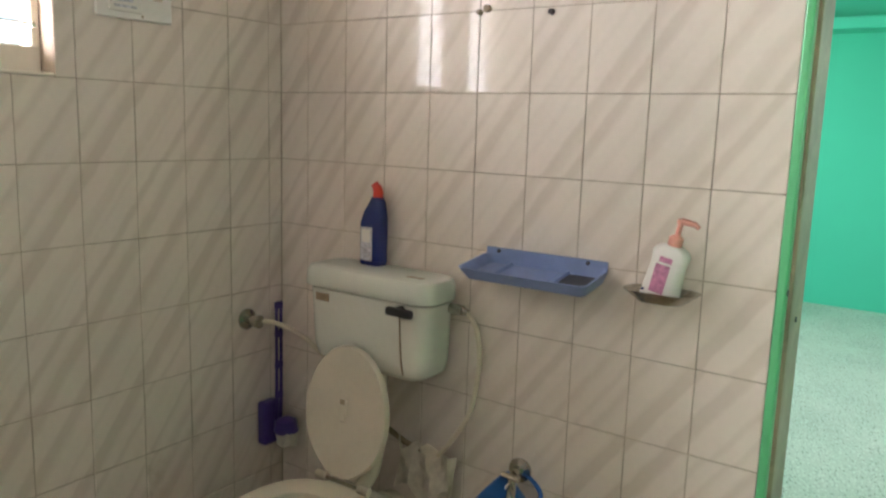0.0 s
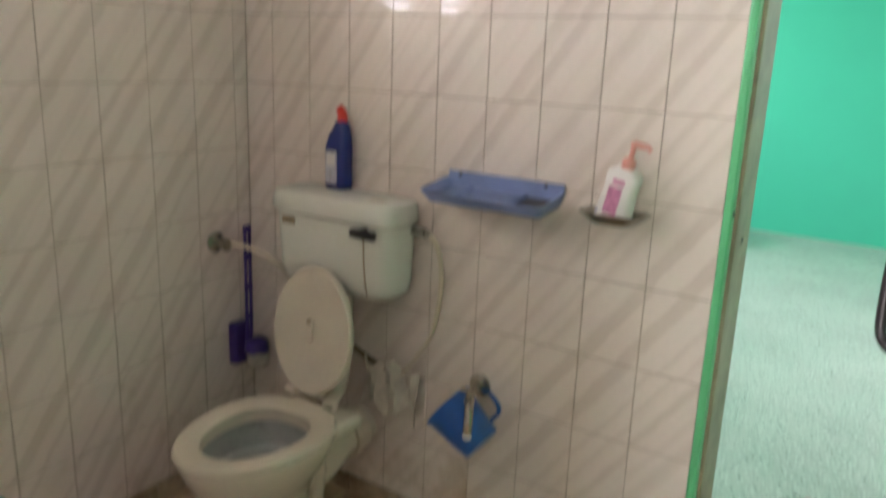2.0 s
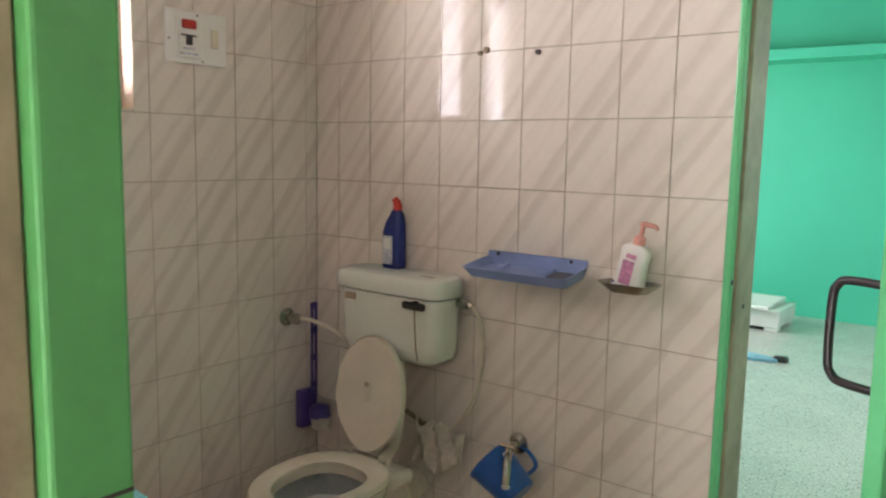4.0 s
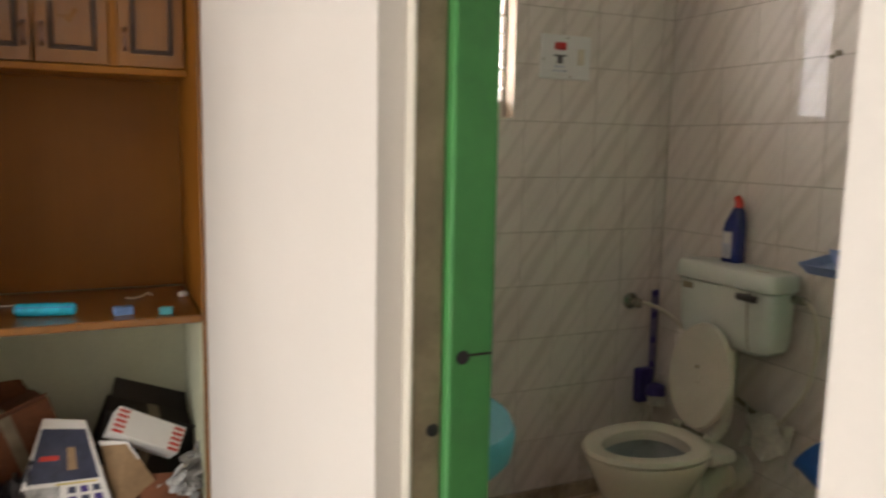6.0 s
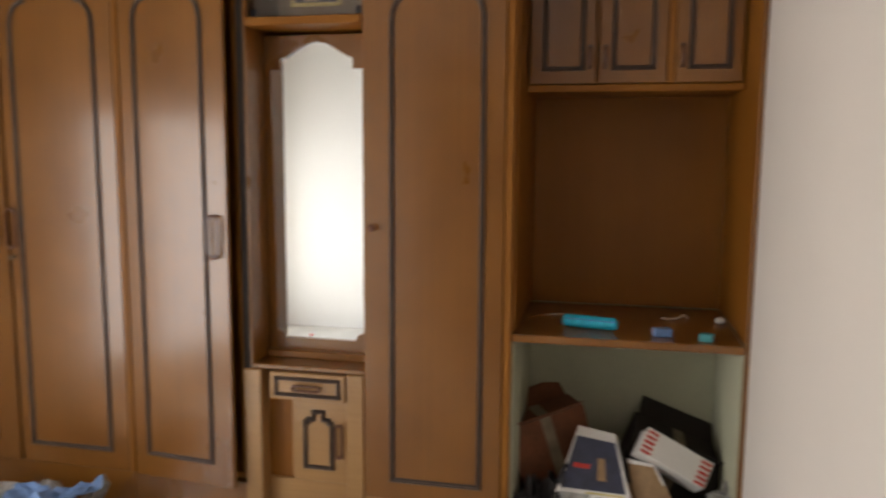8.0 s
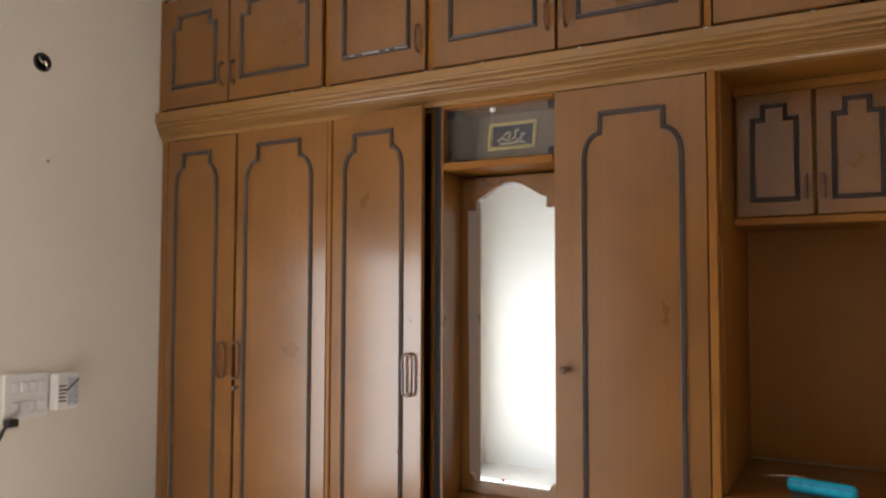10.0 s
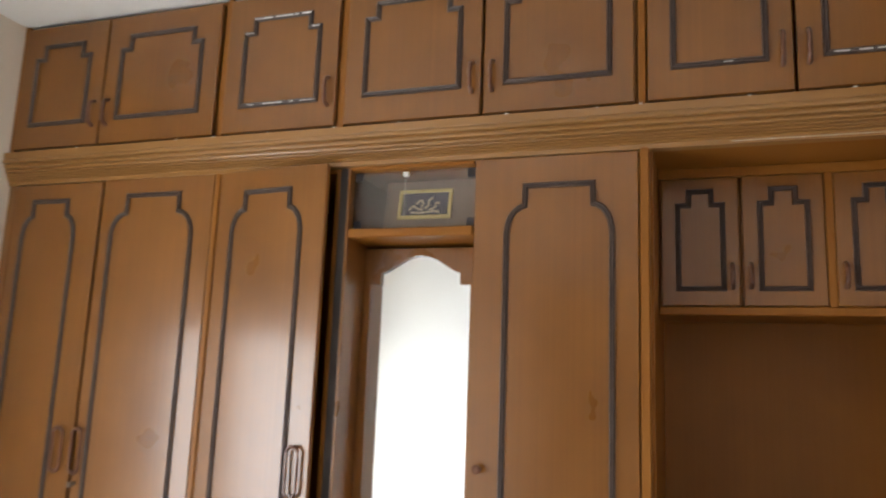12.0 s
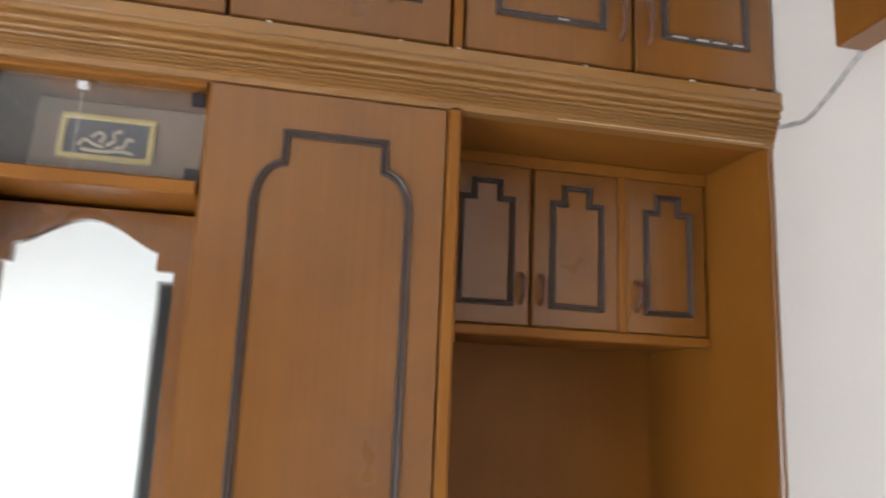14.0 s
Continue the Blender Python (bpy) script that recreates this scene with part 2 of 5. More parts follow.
M_HOSE = mat("cream_hose", (0.65, 0.57, 0.44), 0.4)
M_CLOTH = mat("dingy_white_cloth", (0.55, 0.5, 0.41), 0.85, var=0.15, scale=30, bump=0.2)
M_CYAN = mat("cyan_nylon", (0.02, 0.42, 0.6), 0.25, var=0.2, scale=40, bump=0.15)
M_CARD = mat("brown_cardboard", (0.3, 0.19, 0.1), 0.85, var=0.15, scale=15)
M_CARDR = mat("reddish_cardboard", (0.2, 0.07, 0.03), 0.8, var=0.2, scale=15)
M_DKBLUE = mat("dark_blue_print", (0.035, 0.04, 0.075), 0.45, var=0.3, scale=20)
M_GREYP = mat("newsprint", (0.42, 0.41, 0.39), 0.8, var=0.35, scale=30)
M_BLUEP = mat("blue_newspaper_print", (0.14, 0.24, 0.45), 0.7, var=0.35, scale=18)
M_YELLOWP = mat("yellow_print", (0.6, 0.5, 0.2), 0.7, var=0.2, scale=40)
M_ORANGEP = mat("orange_print", (0.6, 0.16, 0.05), 0.7, var=0.4, scale=25)
M_GOLD = mat("gilt_frame", (0.78, 0.66, 0.26), 0.35, metal=0.15, var=0.1)
M_GRIME = mat("wet_black_grime", (0.06, 0.044, 0.032), 0.35, var=0.5, scale=25, bump=0.5, dirt=(0.2, 0.135, 0.085), dirt_at=0.56)


# ---- building helpers ----
WORLD = {}


def thing(name, at, label, category, group="", kind=""):
    ob = new(name)
    ob.location, ob.empty_display_size = at, 0.05
    WORLD[ob.name] = Matrix.Translation(at)
    return tagged(ob, label, category, group, kind)


def finish(bm, name, material, smooth=False):
    bmesh.ops.recalc_face_normals(bm, faces=bm.faces)
    me = bpy.data.meshes.new(name)
    bm.to_mesh(me)
    bm.free()
    me.materials.append(material)
    if smooth:
        me.shade_smooth()
        me.set_sharp_from_angle(angle=radians(38))
    return me


def part(name, bm, material, parent, label="", smooth=False):
    """One mesh, given in world metres, under a thing or under a part."""
    ob = new(name, finish(bm, name, material, smooth))
    ob.parent = parent
    ob.matrix_parent_inverse = WORLD.get(parent.name, Matrix()).inverted()
    return tagged(ob, label)


def whole(name, bm, material, label, category, group="", kind="", smooth=False):
    """A thing that is one mesh."""
    return tagged(new(name, finish(bm, name, material, smooth)), label, category, group, kind)


def box(bm, a, b, bevel=0.0, m=None, seg=1):
    lo, hi = [min(p, q) for p, q in zip(a, b)], [max(p, q) for p, q in zip(a, b)]
    made = bmesh.ops.create_cube(bm, size=1)["verts"]
    for v in made:
        v.co = Vector([l + (c + 0.5) * (h - l) for l, h, c in zip(lo, hi, v.co)])
    if bevel:
        edges = list({e for v in made for e in v.link_edges})
        out = bmesh.ops.bevel(bm, geom=edges, offset=bevel, segments=seg, profile=0.5, affect="EDGES")
        made = list({v for f in out["faces"] for v in f.verts} | {v for v in made if v.is_valid})
    if m is not None:
        bmesh.ops.transform(bm, matrix=m, verts=[v for v in made if v.is_valid])
    return made


def B(a, b, bevel=0.0, m=None, seg=1):
    bm = bmesh.new()
    box(bm, a, b, bevel, m, seg)
    return bm


def tube(bm, pts, r, seg=10, closed=False):
    """A round tube along a path."""
    pts = [Vector(p) for p in pts]
    rad = r if isinstance(r, (list, tuple)) else [r] * len(pts)
    rings, n = [], len(pts)
    up = Vector((0.13, 0.27, 0.95))
    for i, p in enumerate(pts):
        a = pts[(i - 1) % n] if closed or i else pts[i]
        c = pts[(i + 1) % n] if closed or i < n - 1 else pts[i]
        d = (c - a).normalized()
        s = d.cross(up)
        s = s.normalized() if s.length > 0.05 else d.cross(Vector((1, 0, 0))).normalized()
        t = d.cross(s)
        rings.append([bm.verts.new(p + rad[i] * (math.cos(k) * s + math.sin(k) * t)) for k in [2 * math.pi * j / seg for j in range(seg)]])
    for i in range(n if closed else n - 1):
        p, q = rings[i], rings[(i + 1) % n]
        for j in range(seg):
            bm.faces.new((p[j], p[(j + 1) % seg], q[(j + 1) % seg], q[j]))
    if not closed:
        bm.faces.new(rings[0])
        bm.faces.new(rings[-1])
    return bm


def loft(bm, rings, cap0=True, cap1=True):
    """Skin through rings of equally many points."""
    rows = [[bm.verts.new(p) for p in ring] for ring in rings]
    n = len(rows[0])
    for p, q in zip(rows, rows[1:]):
        for j in range(n):
            bm.faces.new((p[j], p[(j + 1) % n], q[(j + 1) % n], q[j]))
    if cap0:
        bm.faces.new(rows[0])
    if cap1:
        bm.faces.new(rows[-1])
    return bm


def lathe(bm, at, profile, seg=24, m=None):
    """Turned body: profile of (radius, height) about the z axis."""
    rings = [[Vector((r * math.cos(a), r * math.sin(a), h)) for a in [2 * math.pi * j / seg for j in range(seg)]] for r, h in profile]
    m = Matrix.Translation(at) @ (m or Matrix())
    return loft(bm, [[m @ p for p in ring] for ring in rings])


def curve_pts(pts, n=8):
    """A smooth line through the points."""
    pts = [Vector(p) for p in pts]
    ext = [2 * pts[0] - pts[1]] + pts + [2 * pts[-1] - pts[-2]]
    out = []
    for i in range(1, len(ext) - 2):
        a, b, c, d = ext[i - 1:i + 3]
        for k in range(n):
            t = k / n
            out.append(0.5 * ((2 * b) + (c - a) * t + (2 * a - 5 * b + 4 * c - d) * t * t + (3 * b - a - 3 * c + d) * t ** 3))
    return out + [pts[-1]]


# ---- the structure ----
TH = 0.15


def wall(name, boxes, material, label, category="wall"):
    bm = bmesh.new()
    for a, b in boxes:
        box(bm, a, b)
    return whole(name, bm, material, label, category, kind="structure")


# bathroom
W_BATH_W = wall("wall_bath_west", [((-TH, -1.585, 0), (-0.002, -1.42, 2.65)), ((-TH, -0.70, 0), (-0.002, 0.13, 2.65)),
                                   ((-TH, -1.42, 0), (-0.002, -0.70, 1.46)), ((-TH, -1.42, 2.16), (-0.002, -0.70, 2.65))],
                M_GROUT, "tiled bathroom wall with veined cream glazed tiles")
W_BATH_N = wall("wall_bath_north", [((-0.002, 0.002, 0), (1.455, 0.13, 2.65)), ((1.455, 0.002, 2.05), (2.2, 0.13, 2.65)), ((2.2, 0.002, 0), (2.45, 0.13, 2.65))],
                M_GROUT, "tiled bathroom wall with veined cream glazed tiles")
wall("wall_bath_east", [((2.35, -1.6, 0), (2.45, 0.002, 2.65))], M_WHITE, "plain white bathroom side wall")
wall("wall_bedroom_north", [((-0.8, -1.73, 0), (1.475, -1.6, 2.65)), ((1.475, -1.73, 2.06), (2.126, -1.6, 2.65)), ((2.126, -1.73, 0), (2.85, -1.6, 2.65))],
     M_WHITE, "off-white painted plaster wall beside the wardrobe")
wall("wall_bedroom_south", [((-0.8, -4.935, 0), (0.85, -4.785, 2.65)), ((2.3, -4.935, 0), (2.85, -4.785, 2.65)), ((0.85, -4.935, 0), (2.3, -4.785, 0.2)), ((0.85, -4.935, 1.6), (2.3, -4.785, 2.65))],
     M_CREAM, "cream painted bedroom wall with scuffs")
wall("wall_bedroom_east", [((2.7, -4.785, 0), (2.85, -3.5, 2.65)), ((2.7, -2.66, 0), (2.85, -1.73, 2.65)), ((2.7, -3.5, 2.05), (2.85, -2.66, 2.65))],
     M_COOLW, "cool white painted bedroom wall with a doorway")
# assumed passage that closes the doorway, walls in an even mid grey
wall("wall_passage", [((4.15, -4.3, 0), (4.25, -2.2, 2.65)), ((2.85, -4.3, 0), (4.15, -4.2, 2.65)), ((2.85, -2.3, 0), (4.15, -2.2, 2.65))], M_GREYW, "grey passage wall")
whole("floor_passage", B((2.85, -4.3, -0.1), (4.25, -2.2, 0)), M_BFLOOR, "grey-brown passage floor", "floor", kind="structure")
whole("ceiling_passage", B((2.85, -4.3, 2.65), (4.25, -2.2, 2.75)), M_CEIL, "whitewashed passage ceiling", "ceiling", kind="structure")
wall("wall_bedroom_west", [((-0.95, -4.935, 0), (-0.8, -1.6, 2.65))], M_PALEG, "pale green plaster wall behind the wardrobe")
whole("floor_bedroom", B((-0.95, -4.935, -0.1), (2.85, -1.66, 0)), M_BFLOOR, "grey-brown bedroom floor", "floor", kind="structure")
whole("ceiling", B((-0.95, -4.935, 2.65), (2.85, 0.13, 2.75)), M_CEIL, "whitewashed flat ceiling", "ceiling", kind="structure")
FLOOR_BATH = whole("floor_bathroom", B((-0.15, -1.66, -0.1), (2.45, 0.05, -0.006)), M_FGROUT, "stained beige tiled bathroom floor", "floor", kind="structure")

# green room
wall("wall_green_north", [((-1.75, 5.06, 0), (3.55, 5.2, 2.9))], M_MINT, "mint green painted wall")
# side walls, with openings for assumed windows out of view
wall("wall_green_west", [((-1.75, 0.13, 0), (-1.6, 2.4, 2.9)), ((-1.75, 4.0, 0), (-1.6, 5.06, 2.9)), ((-1.75, 2.4, 0), (-1.6, 4.0, 0.95)), ((-1.75, 2.4, 2.15), (-1.6, 4.0, 2.9))],
     M_MINT, "mint green painted wall")
wall("wall_green_east", [((3.4, 0.13, 0), (3.55, 1.9, 2.9)), ((3.4, 2.7, 0), (3.55, 5.06, 2.9)), ((3.4, 1.9, 0), (3.55, 2.7, 0.95)), ((3.4, 1.9, 2.15), (3.55, 2.7, 2.9))],
     M_MINT, "mint green painted wall")
wall("wall_green_south", [((-1.75, 0.11, 0), (1.455, 0.15, 2.9)), ((2.2, 0.11, 0), (3.55, 0.15, 2.9)), ((1.455, 0.11, 2.05), (2.2, 0.15, 2.9))],
     M_MINT, "mint green painted wall")
whole("floor_green_room", B((-1.75, 0.17, -0.1), (3.55, 5.2, 0.03)), M_TERR, "speckled grey-green terrazzo floor, polished", "floor", kind="structure")
whole("ceiling_green_room", B((-1.75, 0.13, 2.75), (3.55, 5.2, 2.9)), M_CEIL, "whitewashed ceiling", "ceiling", kind="structure")
whole("threshold", B((1.455, 0.03, -0.05), (2.2, 0.175, 0.034), 0.006), M_STONE, "dark worn stone threshold in the doorway", "threshold", kind="structure")
whole("loft_slab", B((-1.6, 4.75, 2.165), (3.4, 5.06, 2.25), 0.006), M_MINT, "mint green painted concrete loft slab along the wall", "ledge", kind="structure")


# frame of the door to the bedroom: rebate of worn timber, stop painted green
DF1 = thing("door_1", (1.5, -1.64, 0), "bathroom door frame, cream and green paint over worn timber", "door frame", kind="structure")
part("jamb", B((1.472, -1.69, 0), (1.50, -1.647, 2.06), 0.003), M_OLIVE, DF1, "worn brown timber rebate")
part("jamb_face", B((1.474, -1.6935, 0), (1.501, -1.6885, 2.06), 0.002), M_FRAMEW, DF1, "cream painted frame edge")
part("door_stop", B((1.47, -1.647, 0), (1.52, -1.583, 2.06), 0.004, None, 2), M_GREEN, DF1, "green gloss paint")
part("jamb", B((2.096, -1.69, 0), (2.13, -1.645, 2.06), 0.003), M_FRAMEW, DF1, "cream painted timber")
part("door_stop", B((2.067, -1.645, 0), (2.13, -1.583, 2.06), 0.004, None, 2), M_FRAMEW, DF1, "cream painted timber stop")
part("lintel", B((1.52, -1.69, 2.02), (2.067, -1.585, 2.06), 0.003), M_OLIVE, DF1)
bm = bmesh.new()
lathe(bm, (1.5205, -1.628, 1.095), [(0.0085, 0), (0.0095, 0.001), (0.006, 0.0012)], 12, Matrix.Rotation(radians(90), 4, "Y"))
part("bolt_hole", bm, M_BLACK, DF1, "dark drilled bolt hole")
part("scratch", B((1.5195, -1.62, 1.0955), (1.5212, -1.585, 1.0985)), M_DARK, DF1)
bm = bmesh.new()
lathe(bm, (1.5005, -1.66, 0.995), [(0.008, 0), (0.009, 0.001), (0.006, 0.0012)], 12, Matrix.Rotation(radians(90), 4, "Y"))
part("bolt_hole", bm, M_BLACK, DF1)
part("keeper_plate", B((2.099, -1.694, 1.2), (2.122, -1.689, 1.27), 0.002), M_PAPERW, DF1, "small white latch keeper")

# frame of the door to the green room
DF2 = thing("door_2", (1.47, 0.05, 0), "green painted door frame with worn grey inner face", "door frame", kind="structure")
part("jamb", B((1.456, 0.02, 0.0), (1.49, 0.155, 2.05), 0.003), M_OLIVE, DF2, "worn grey-brown timber")
part("jamb_face", B((1.4635, -0.012, 0.0), (1.482, 0.02, 2.05), 0.004, None, 2), M_GREENP, DF2, "green gloss edge")
part("jamb", B((2.165, -0.012, 0.0), (2.2, 0.155, 2.05), 0.004), M_GREENP, DF2)
part("lintel", B((1.482, -0.012, 2.0), (2.165, 0.155, 2.05), 0.003), M_GREENP, DF2)
for z in (1.06, 0.99):
    bm = bmesh.new()
    lathe(bm, (1.4825 if z > 1 else 1.4905, 0.0 if z > 1 else 0.08, z), [(0.006, 0), (0.007, 0.002), (0.004, 0.003)], 10, Matrix.Rotation(radians(90), 4, "Y"))
    part("bolt_hole", bm, M_BLACK, DF2)


# its leaf stands open into the bathroom
LF = thing("door_leaf", (2.16, -0.01, 0), "green painted bathroom door leaf standing open, black pull", "door", kind="structure")
hang = Matrix.Translation((2.16, -0.015, 0)) @ Matrix.Rotation(radians(65.5), 4, "Z")
part("panel", B((-0.67, -0.03, 0.012), (0, 0, 1.98), 0.003, hang), M_GREENP, LF)
for z0, z1 in ((0.15, 0.85), (1.0, 1.85)):
    part("raised_panel", B((-0.56, -0.001, z0), (-0.11, 0.008, z1), 0.004, hang), M_GREENP, LF)
bm = tube(bmesh.new(), curve_pts([(-0.6, 0, 1.0), (-0.6, 0.09, 1.0), (-0.6, 0.112, 1.01), (-0.6, 0.12, 1.035), (-0.6, 0.12, 1.135), (-0.6, 0.112, 1.16), (-0.6, 0.09, 1.17), (-0.6, 0, 1.17)], 4), 0.0075, 10)
bm.transform(hang)
part("pull_handle", bm, M_BLACK, LF, "black D-shaped pull", True)

# bathroom window with louvres
WIN = thing("window_1", (-0.07, -1.03, 1.46), "louvred bathroom window with brownish slats, bright daylight behind", "window", kind="structure")
bm = bmesh.new()
for a, b in (((-0.1, -1.42, 1.46), (-0.06, -0.70, 1.53)), ((-0.1, -1.42, 2.11), (-0.06, -0.70, 2.16)), ((-0.1, -1.42, 1.53), (-0.06, -1.40, 2.11)), ((-0.1, -0.72, 1.53), (-0.06, -0.70, 2.11)), ((-0.1, -1.14, 1.53), (-0.06, -0.97, 2.11))):
    box(bm, a, b, 0.003)
part("window_frame", bm, M_FRAMEW, WIN, "cream painted frame")
part("window_sill", B((-0.06, -1.418, 1.461), (0.002, -0.702, 1.469), 0.002), M_FRAMEW, WIN)
for y0, y1 in ((-1.40, -1.14), (-0.97, -0.72)):
    for i in range(9):
        z = 1.575 + i * 0.062
        part("louvre", B((-0.025, y0 + 0.003, -0.003), (0.025, y1 - 0.003, 0.003), 0, Matrix.Translation((-0.075, 0, z)) @ Matrix.Rotation(radians(-12), 4, "Y")), M_SLAT, WIN)
        part("clip", B((-0.052, y1 - 0.012, z - 0.006), (-0.03, y1 - 0.002, z + 0.006), 0.001), M_CHROME, WIN)

# bedroom window behind the walker, only ever seen as a reflection
def window_frame(name, boxes, at):
    t = thing(name, at, "bedroom window with a pale painted frame, bright daylight", "window", kind="structure")
    bm = bmesh.new()
    for a, b in boxes:
        box(bm, a, b, 0.003)
    part("window_frame", bm, M_FRAMEW, t)


window_frame("window_2", [((0.85, -4.84, 0.2), (2.3, -4.8, 0.23)), ((0.85, -4.84, 1.57), (2.3, -4.8, 1.6)), ((0.85, -4.84, 0.23), (0.88, -4.8, 1.57)), ((2.27, -4.84, 0.23), (2.3, -4.8, 1.57)), ((1.56, -4.84, 0.23), (1.59, -4.8, 1.57))], (1.575, -4.82, 0.2))


# ---- wardrobe wall ----
XF = -0.2          # front of the tall doors
XU = -0.175        # front of the loft doors
XB = -0.79


def moulding(parent, pts, x, w=0.017, h=0.009, label=""):
    """A raised dark bead that follows a closed outline on a door."""
    n = len(pts)
    nor = []
    for i in range(n):
        (ay, az), (by, bz), (cy, cz) = pts[i - 1], pts[i], pts[(i + 1) % n]
        e0, e1 = Vector((by - ay, bz - az)).normalized(), Vector((cy - by, cz - bz)).normalized()
        n0, n1 = Vector((e0.y, -e0.x)), Vector((e1.y, -e1.x))
        d = (n0 + n1)
        nor.append(d / max(0.5, d.length_squared / 2))
    bm = bmesh.new()
    rows = []
    for off, up in ((-w / 2, -0.001), (-w / 2, h * 0.4), (-w / 4, h), (0, h * 0.62), (w / 4, h), (w / 2, h * 0.4), (w / 2, -0.001)):
        rows.append([bm.verts.new((x + up, p[0] + off * q.x, p[1] + off * q.y)) for p, q in zip(pts, nor)])
    for p, q in zip(rows, rows[1:]):
        for j in range(n):
            bm.faces.new((p[j], p[(j + 1) % n], q[(j + 1) % n], q[j]))
    return part("moulding", bm, M_MOULD, parent, label or "dark painted bead")


def tall_outline(l, r, zb, zs=1.8, zn=1.885, zt=1.945, notch=None):
    w = r - l
    notch = notch or w * 0.186
    nl, nr = l + notch, r - notch
    pts = [(l, zb), (r, zb), (r, zs)]
    for k in range(1, 8):
        a = radians(90 * k / 8)
        pts.append((nr + notch * math.cos(a) * 0.98, zs + (zn - zs) * math.sin(a)))
    pts += [(nr + 0.004, zn), (nr + 0.002, zt), (nl - 0.002, zt), (nl - 0.004, zn)]
    for k in range(7, 0, -1):
        a = radians(90 * k / 8)
        pts.append((nl - notch * math.cos(a) * 0.98, zs + (zn - zs) * math.sin(a)))
    return pts + [(l, zs)]


def step_outline(l, r, zb, zs, zt, s=0.035, steps=1):
    if steps == 1:
        return [(l, zb), (r, zb), (r, zs), (r - s, zs), (r - s, zt), (l + s, zt), (l + s, zs), (l, zs)]
    zm, h = zs + 0.3 * (zt - zs), s * 0.35
    return [(l, zb), (r, zb), (r, zs), (r - h, zs), (r - h, zm), (r - s, zm), (r - s, zt), (l + s, zt), (l + s, zm), (l + h, zm), (l + h, zs), (l, zs)]


def ring_handle(parent, x, y, z, hgt=0.146, wid=0.04, r=0.0052, flat=False):
    """A slot-shaped pull that stands just off the door."""
    pts, c = [], hgt / 2 - wid / 2
    for k in range(20):
        a = 2 * math.pi * k / 20
        v, u = math.sin(a) * wid / 2 + (c if math.sin(a) >= 0 else -c), math.cos(a) * wid / 2
        pts.append((x + 0.014, y + (v if flat else u), z + (u if flat else v)))
    bm = tube(bmesh.new(), pts, r, 8, True)
    for s in (-1, 1):
        e = s * (hgt / 2 - 0.004)
        q = (y + e, z) if flat else (y, z + e)
        tube(bm, [(x - 0.002, *q), (x + 0.014, *q)], r * 1.25, 8)
    return part("handle", bm, M_HANDLE, parent, "brown slot-shaped pull", True)


def bow_handle(parent, x, y, z, hgt=0.1):
    bm = tube(bmesh.new(), curve_pts([(x - 0.002, y, z - hgt / 2), (x + 0.02, y, z - hgt / 2 + 0.012), (x + 0.026, y, z), (x + 0.02, y, z + hgt / 2 - 0.012), (x - 0.002, y, z + hgt / 2)], 5), 0.0065, 8)
    return part("handle", bm, M_HANDLE, parent, "brown bow pull", True)


def leaf(parent, y0, y1, z0, z1, x, outline, material=None, t=0.02):
    d = part("door", B((x - t, y0 + 0.003, z0), (x, y1 - 0.003, z1), 0.0025), material or M_WOOD, parent)
    moulding(d, outline, x, 0.0145 if x < -0.4 else 0.016)
    return d


def carcass(t, y0, y1, z0, z1, x0, x1, pw=0.02, material=None, back=True):
    m = material or M_WOODI
    part("side_panel", B((x0, y0, z0), (x1, y0 + pw, z1), 0.0015), m, t)
    part("side_panel", B((x0, y1 - pw, z0), (x1, y1, z1), 0.0015), m, t)
    part("bottom_panel", B((x0, y0 + pw, z0), (x1 - 0.003, y1 - pw, z0 + pw)), m, t)
    part("top_panel", B((x0, y0 + pw, z1 - pw), (x1 - 0.003, y1 - pw, z1)), m, t)
    if back:
        part("back_panel", B((x0, y0 + pw, z0 + pw), (x0 + 0.008, y1 - pw, z1 - pw)), m, t)


G_TALL, G_LOFT = "tall wardrobe units", "loft cupboards under the ceiling"
# two-door unit in the corner
U = thing("wardrobe", (XF, -4.33, 0), "two-door wardrobe of varnished brown veneer with dark beading", "wardrobe", G_TALL)
carcass(U, -4.783, -3.868, 0.2, 2.03, XB, XF - 0.025)
d = leaf(U, -4.745, -4.345, 0.19, 2.02, XF, tall_outline(-4.687, -4.449, 0.27, 1.82, 1.9, 1.955))
ring_handle(d, XF, -4.4, 1.09)
d = leaf(U, -4.338, -3.872, 0.19, 2.025, XF, tall_outline(-4.283, -3.95, 0.27, 1.82, 1.9, 1.962))
ring_handle(d, XF, -4.318, 1.09)
bm = bmesh.new()
tube(bm, [(XF, -4.315, 0.985), (XF + 0.008, -4.315, 0.985)], 0.008, 10)
box(bm, (XF + 0.008, -4.318, 0.972), (XF + 0.03, -4.312, 0.992), 0.001)
part("lock", bm, M_CHROME, d, "small lock with its key")
part("stile", B((XF - 0.02, -4.783, 0.19), (XF - 0.003, -4.747, 2.03), 0.002), M_WOOD, U)
part("stile", B((XF - 0.024, -3.872, 0.19), (XF + 0.002, -3.853, 2.03), 0.003), M_WOODI, U)
part("plinth", B((XB, -4.783, 0), (XF - 0.012, -3.866, 0.188), 0.002), M_WOOD, U)

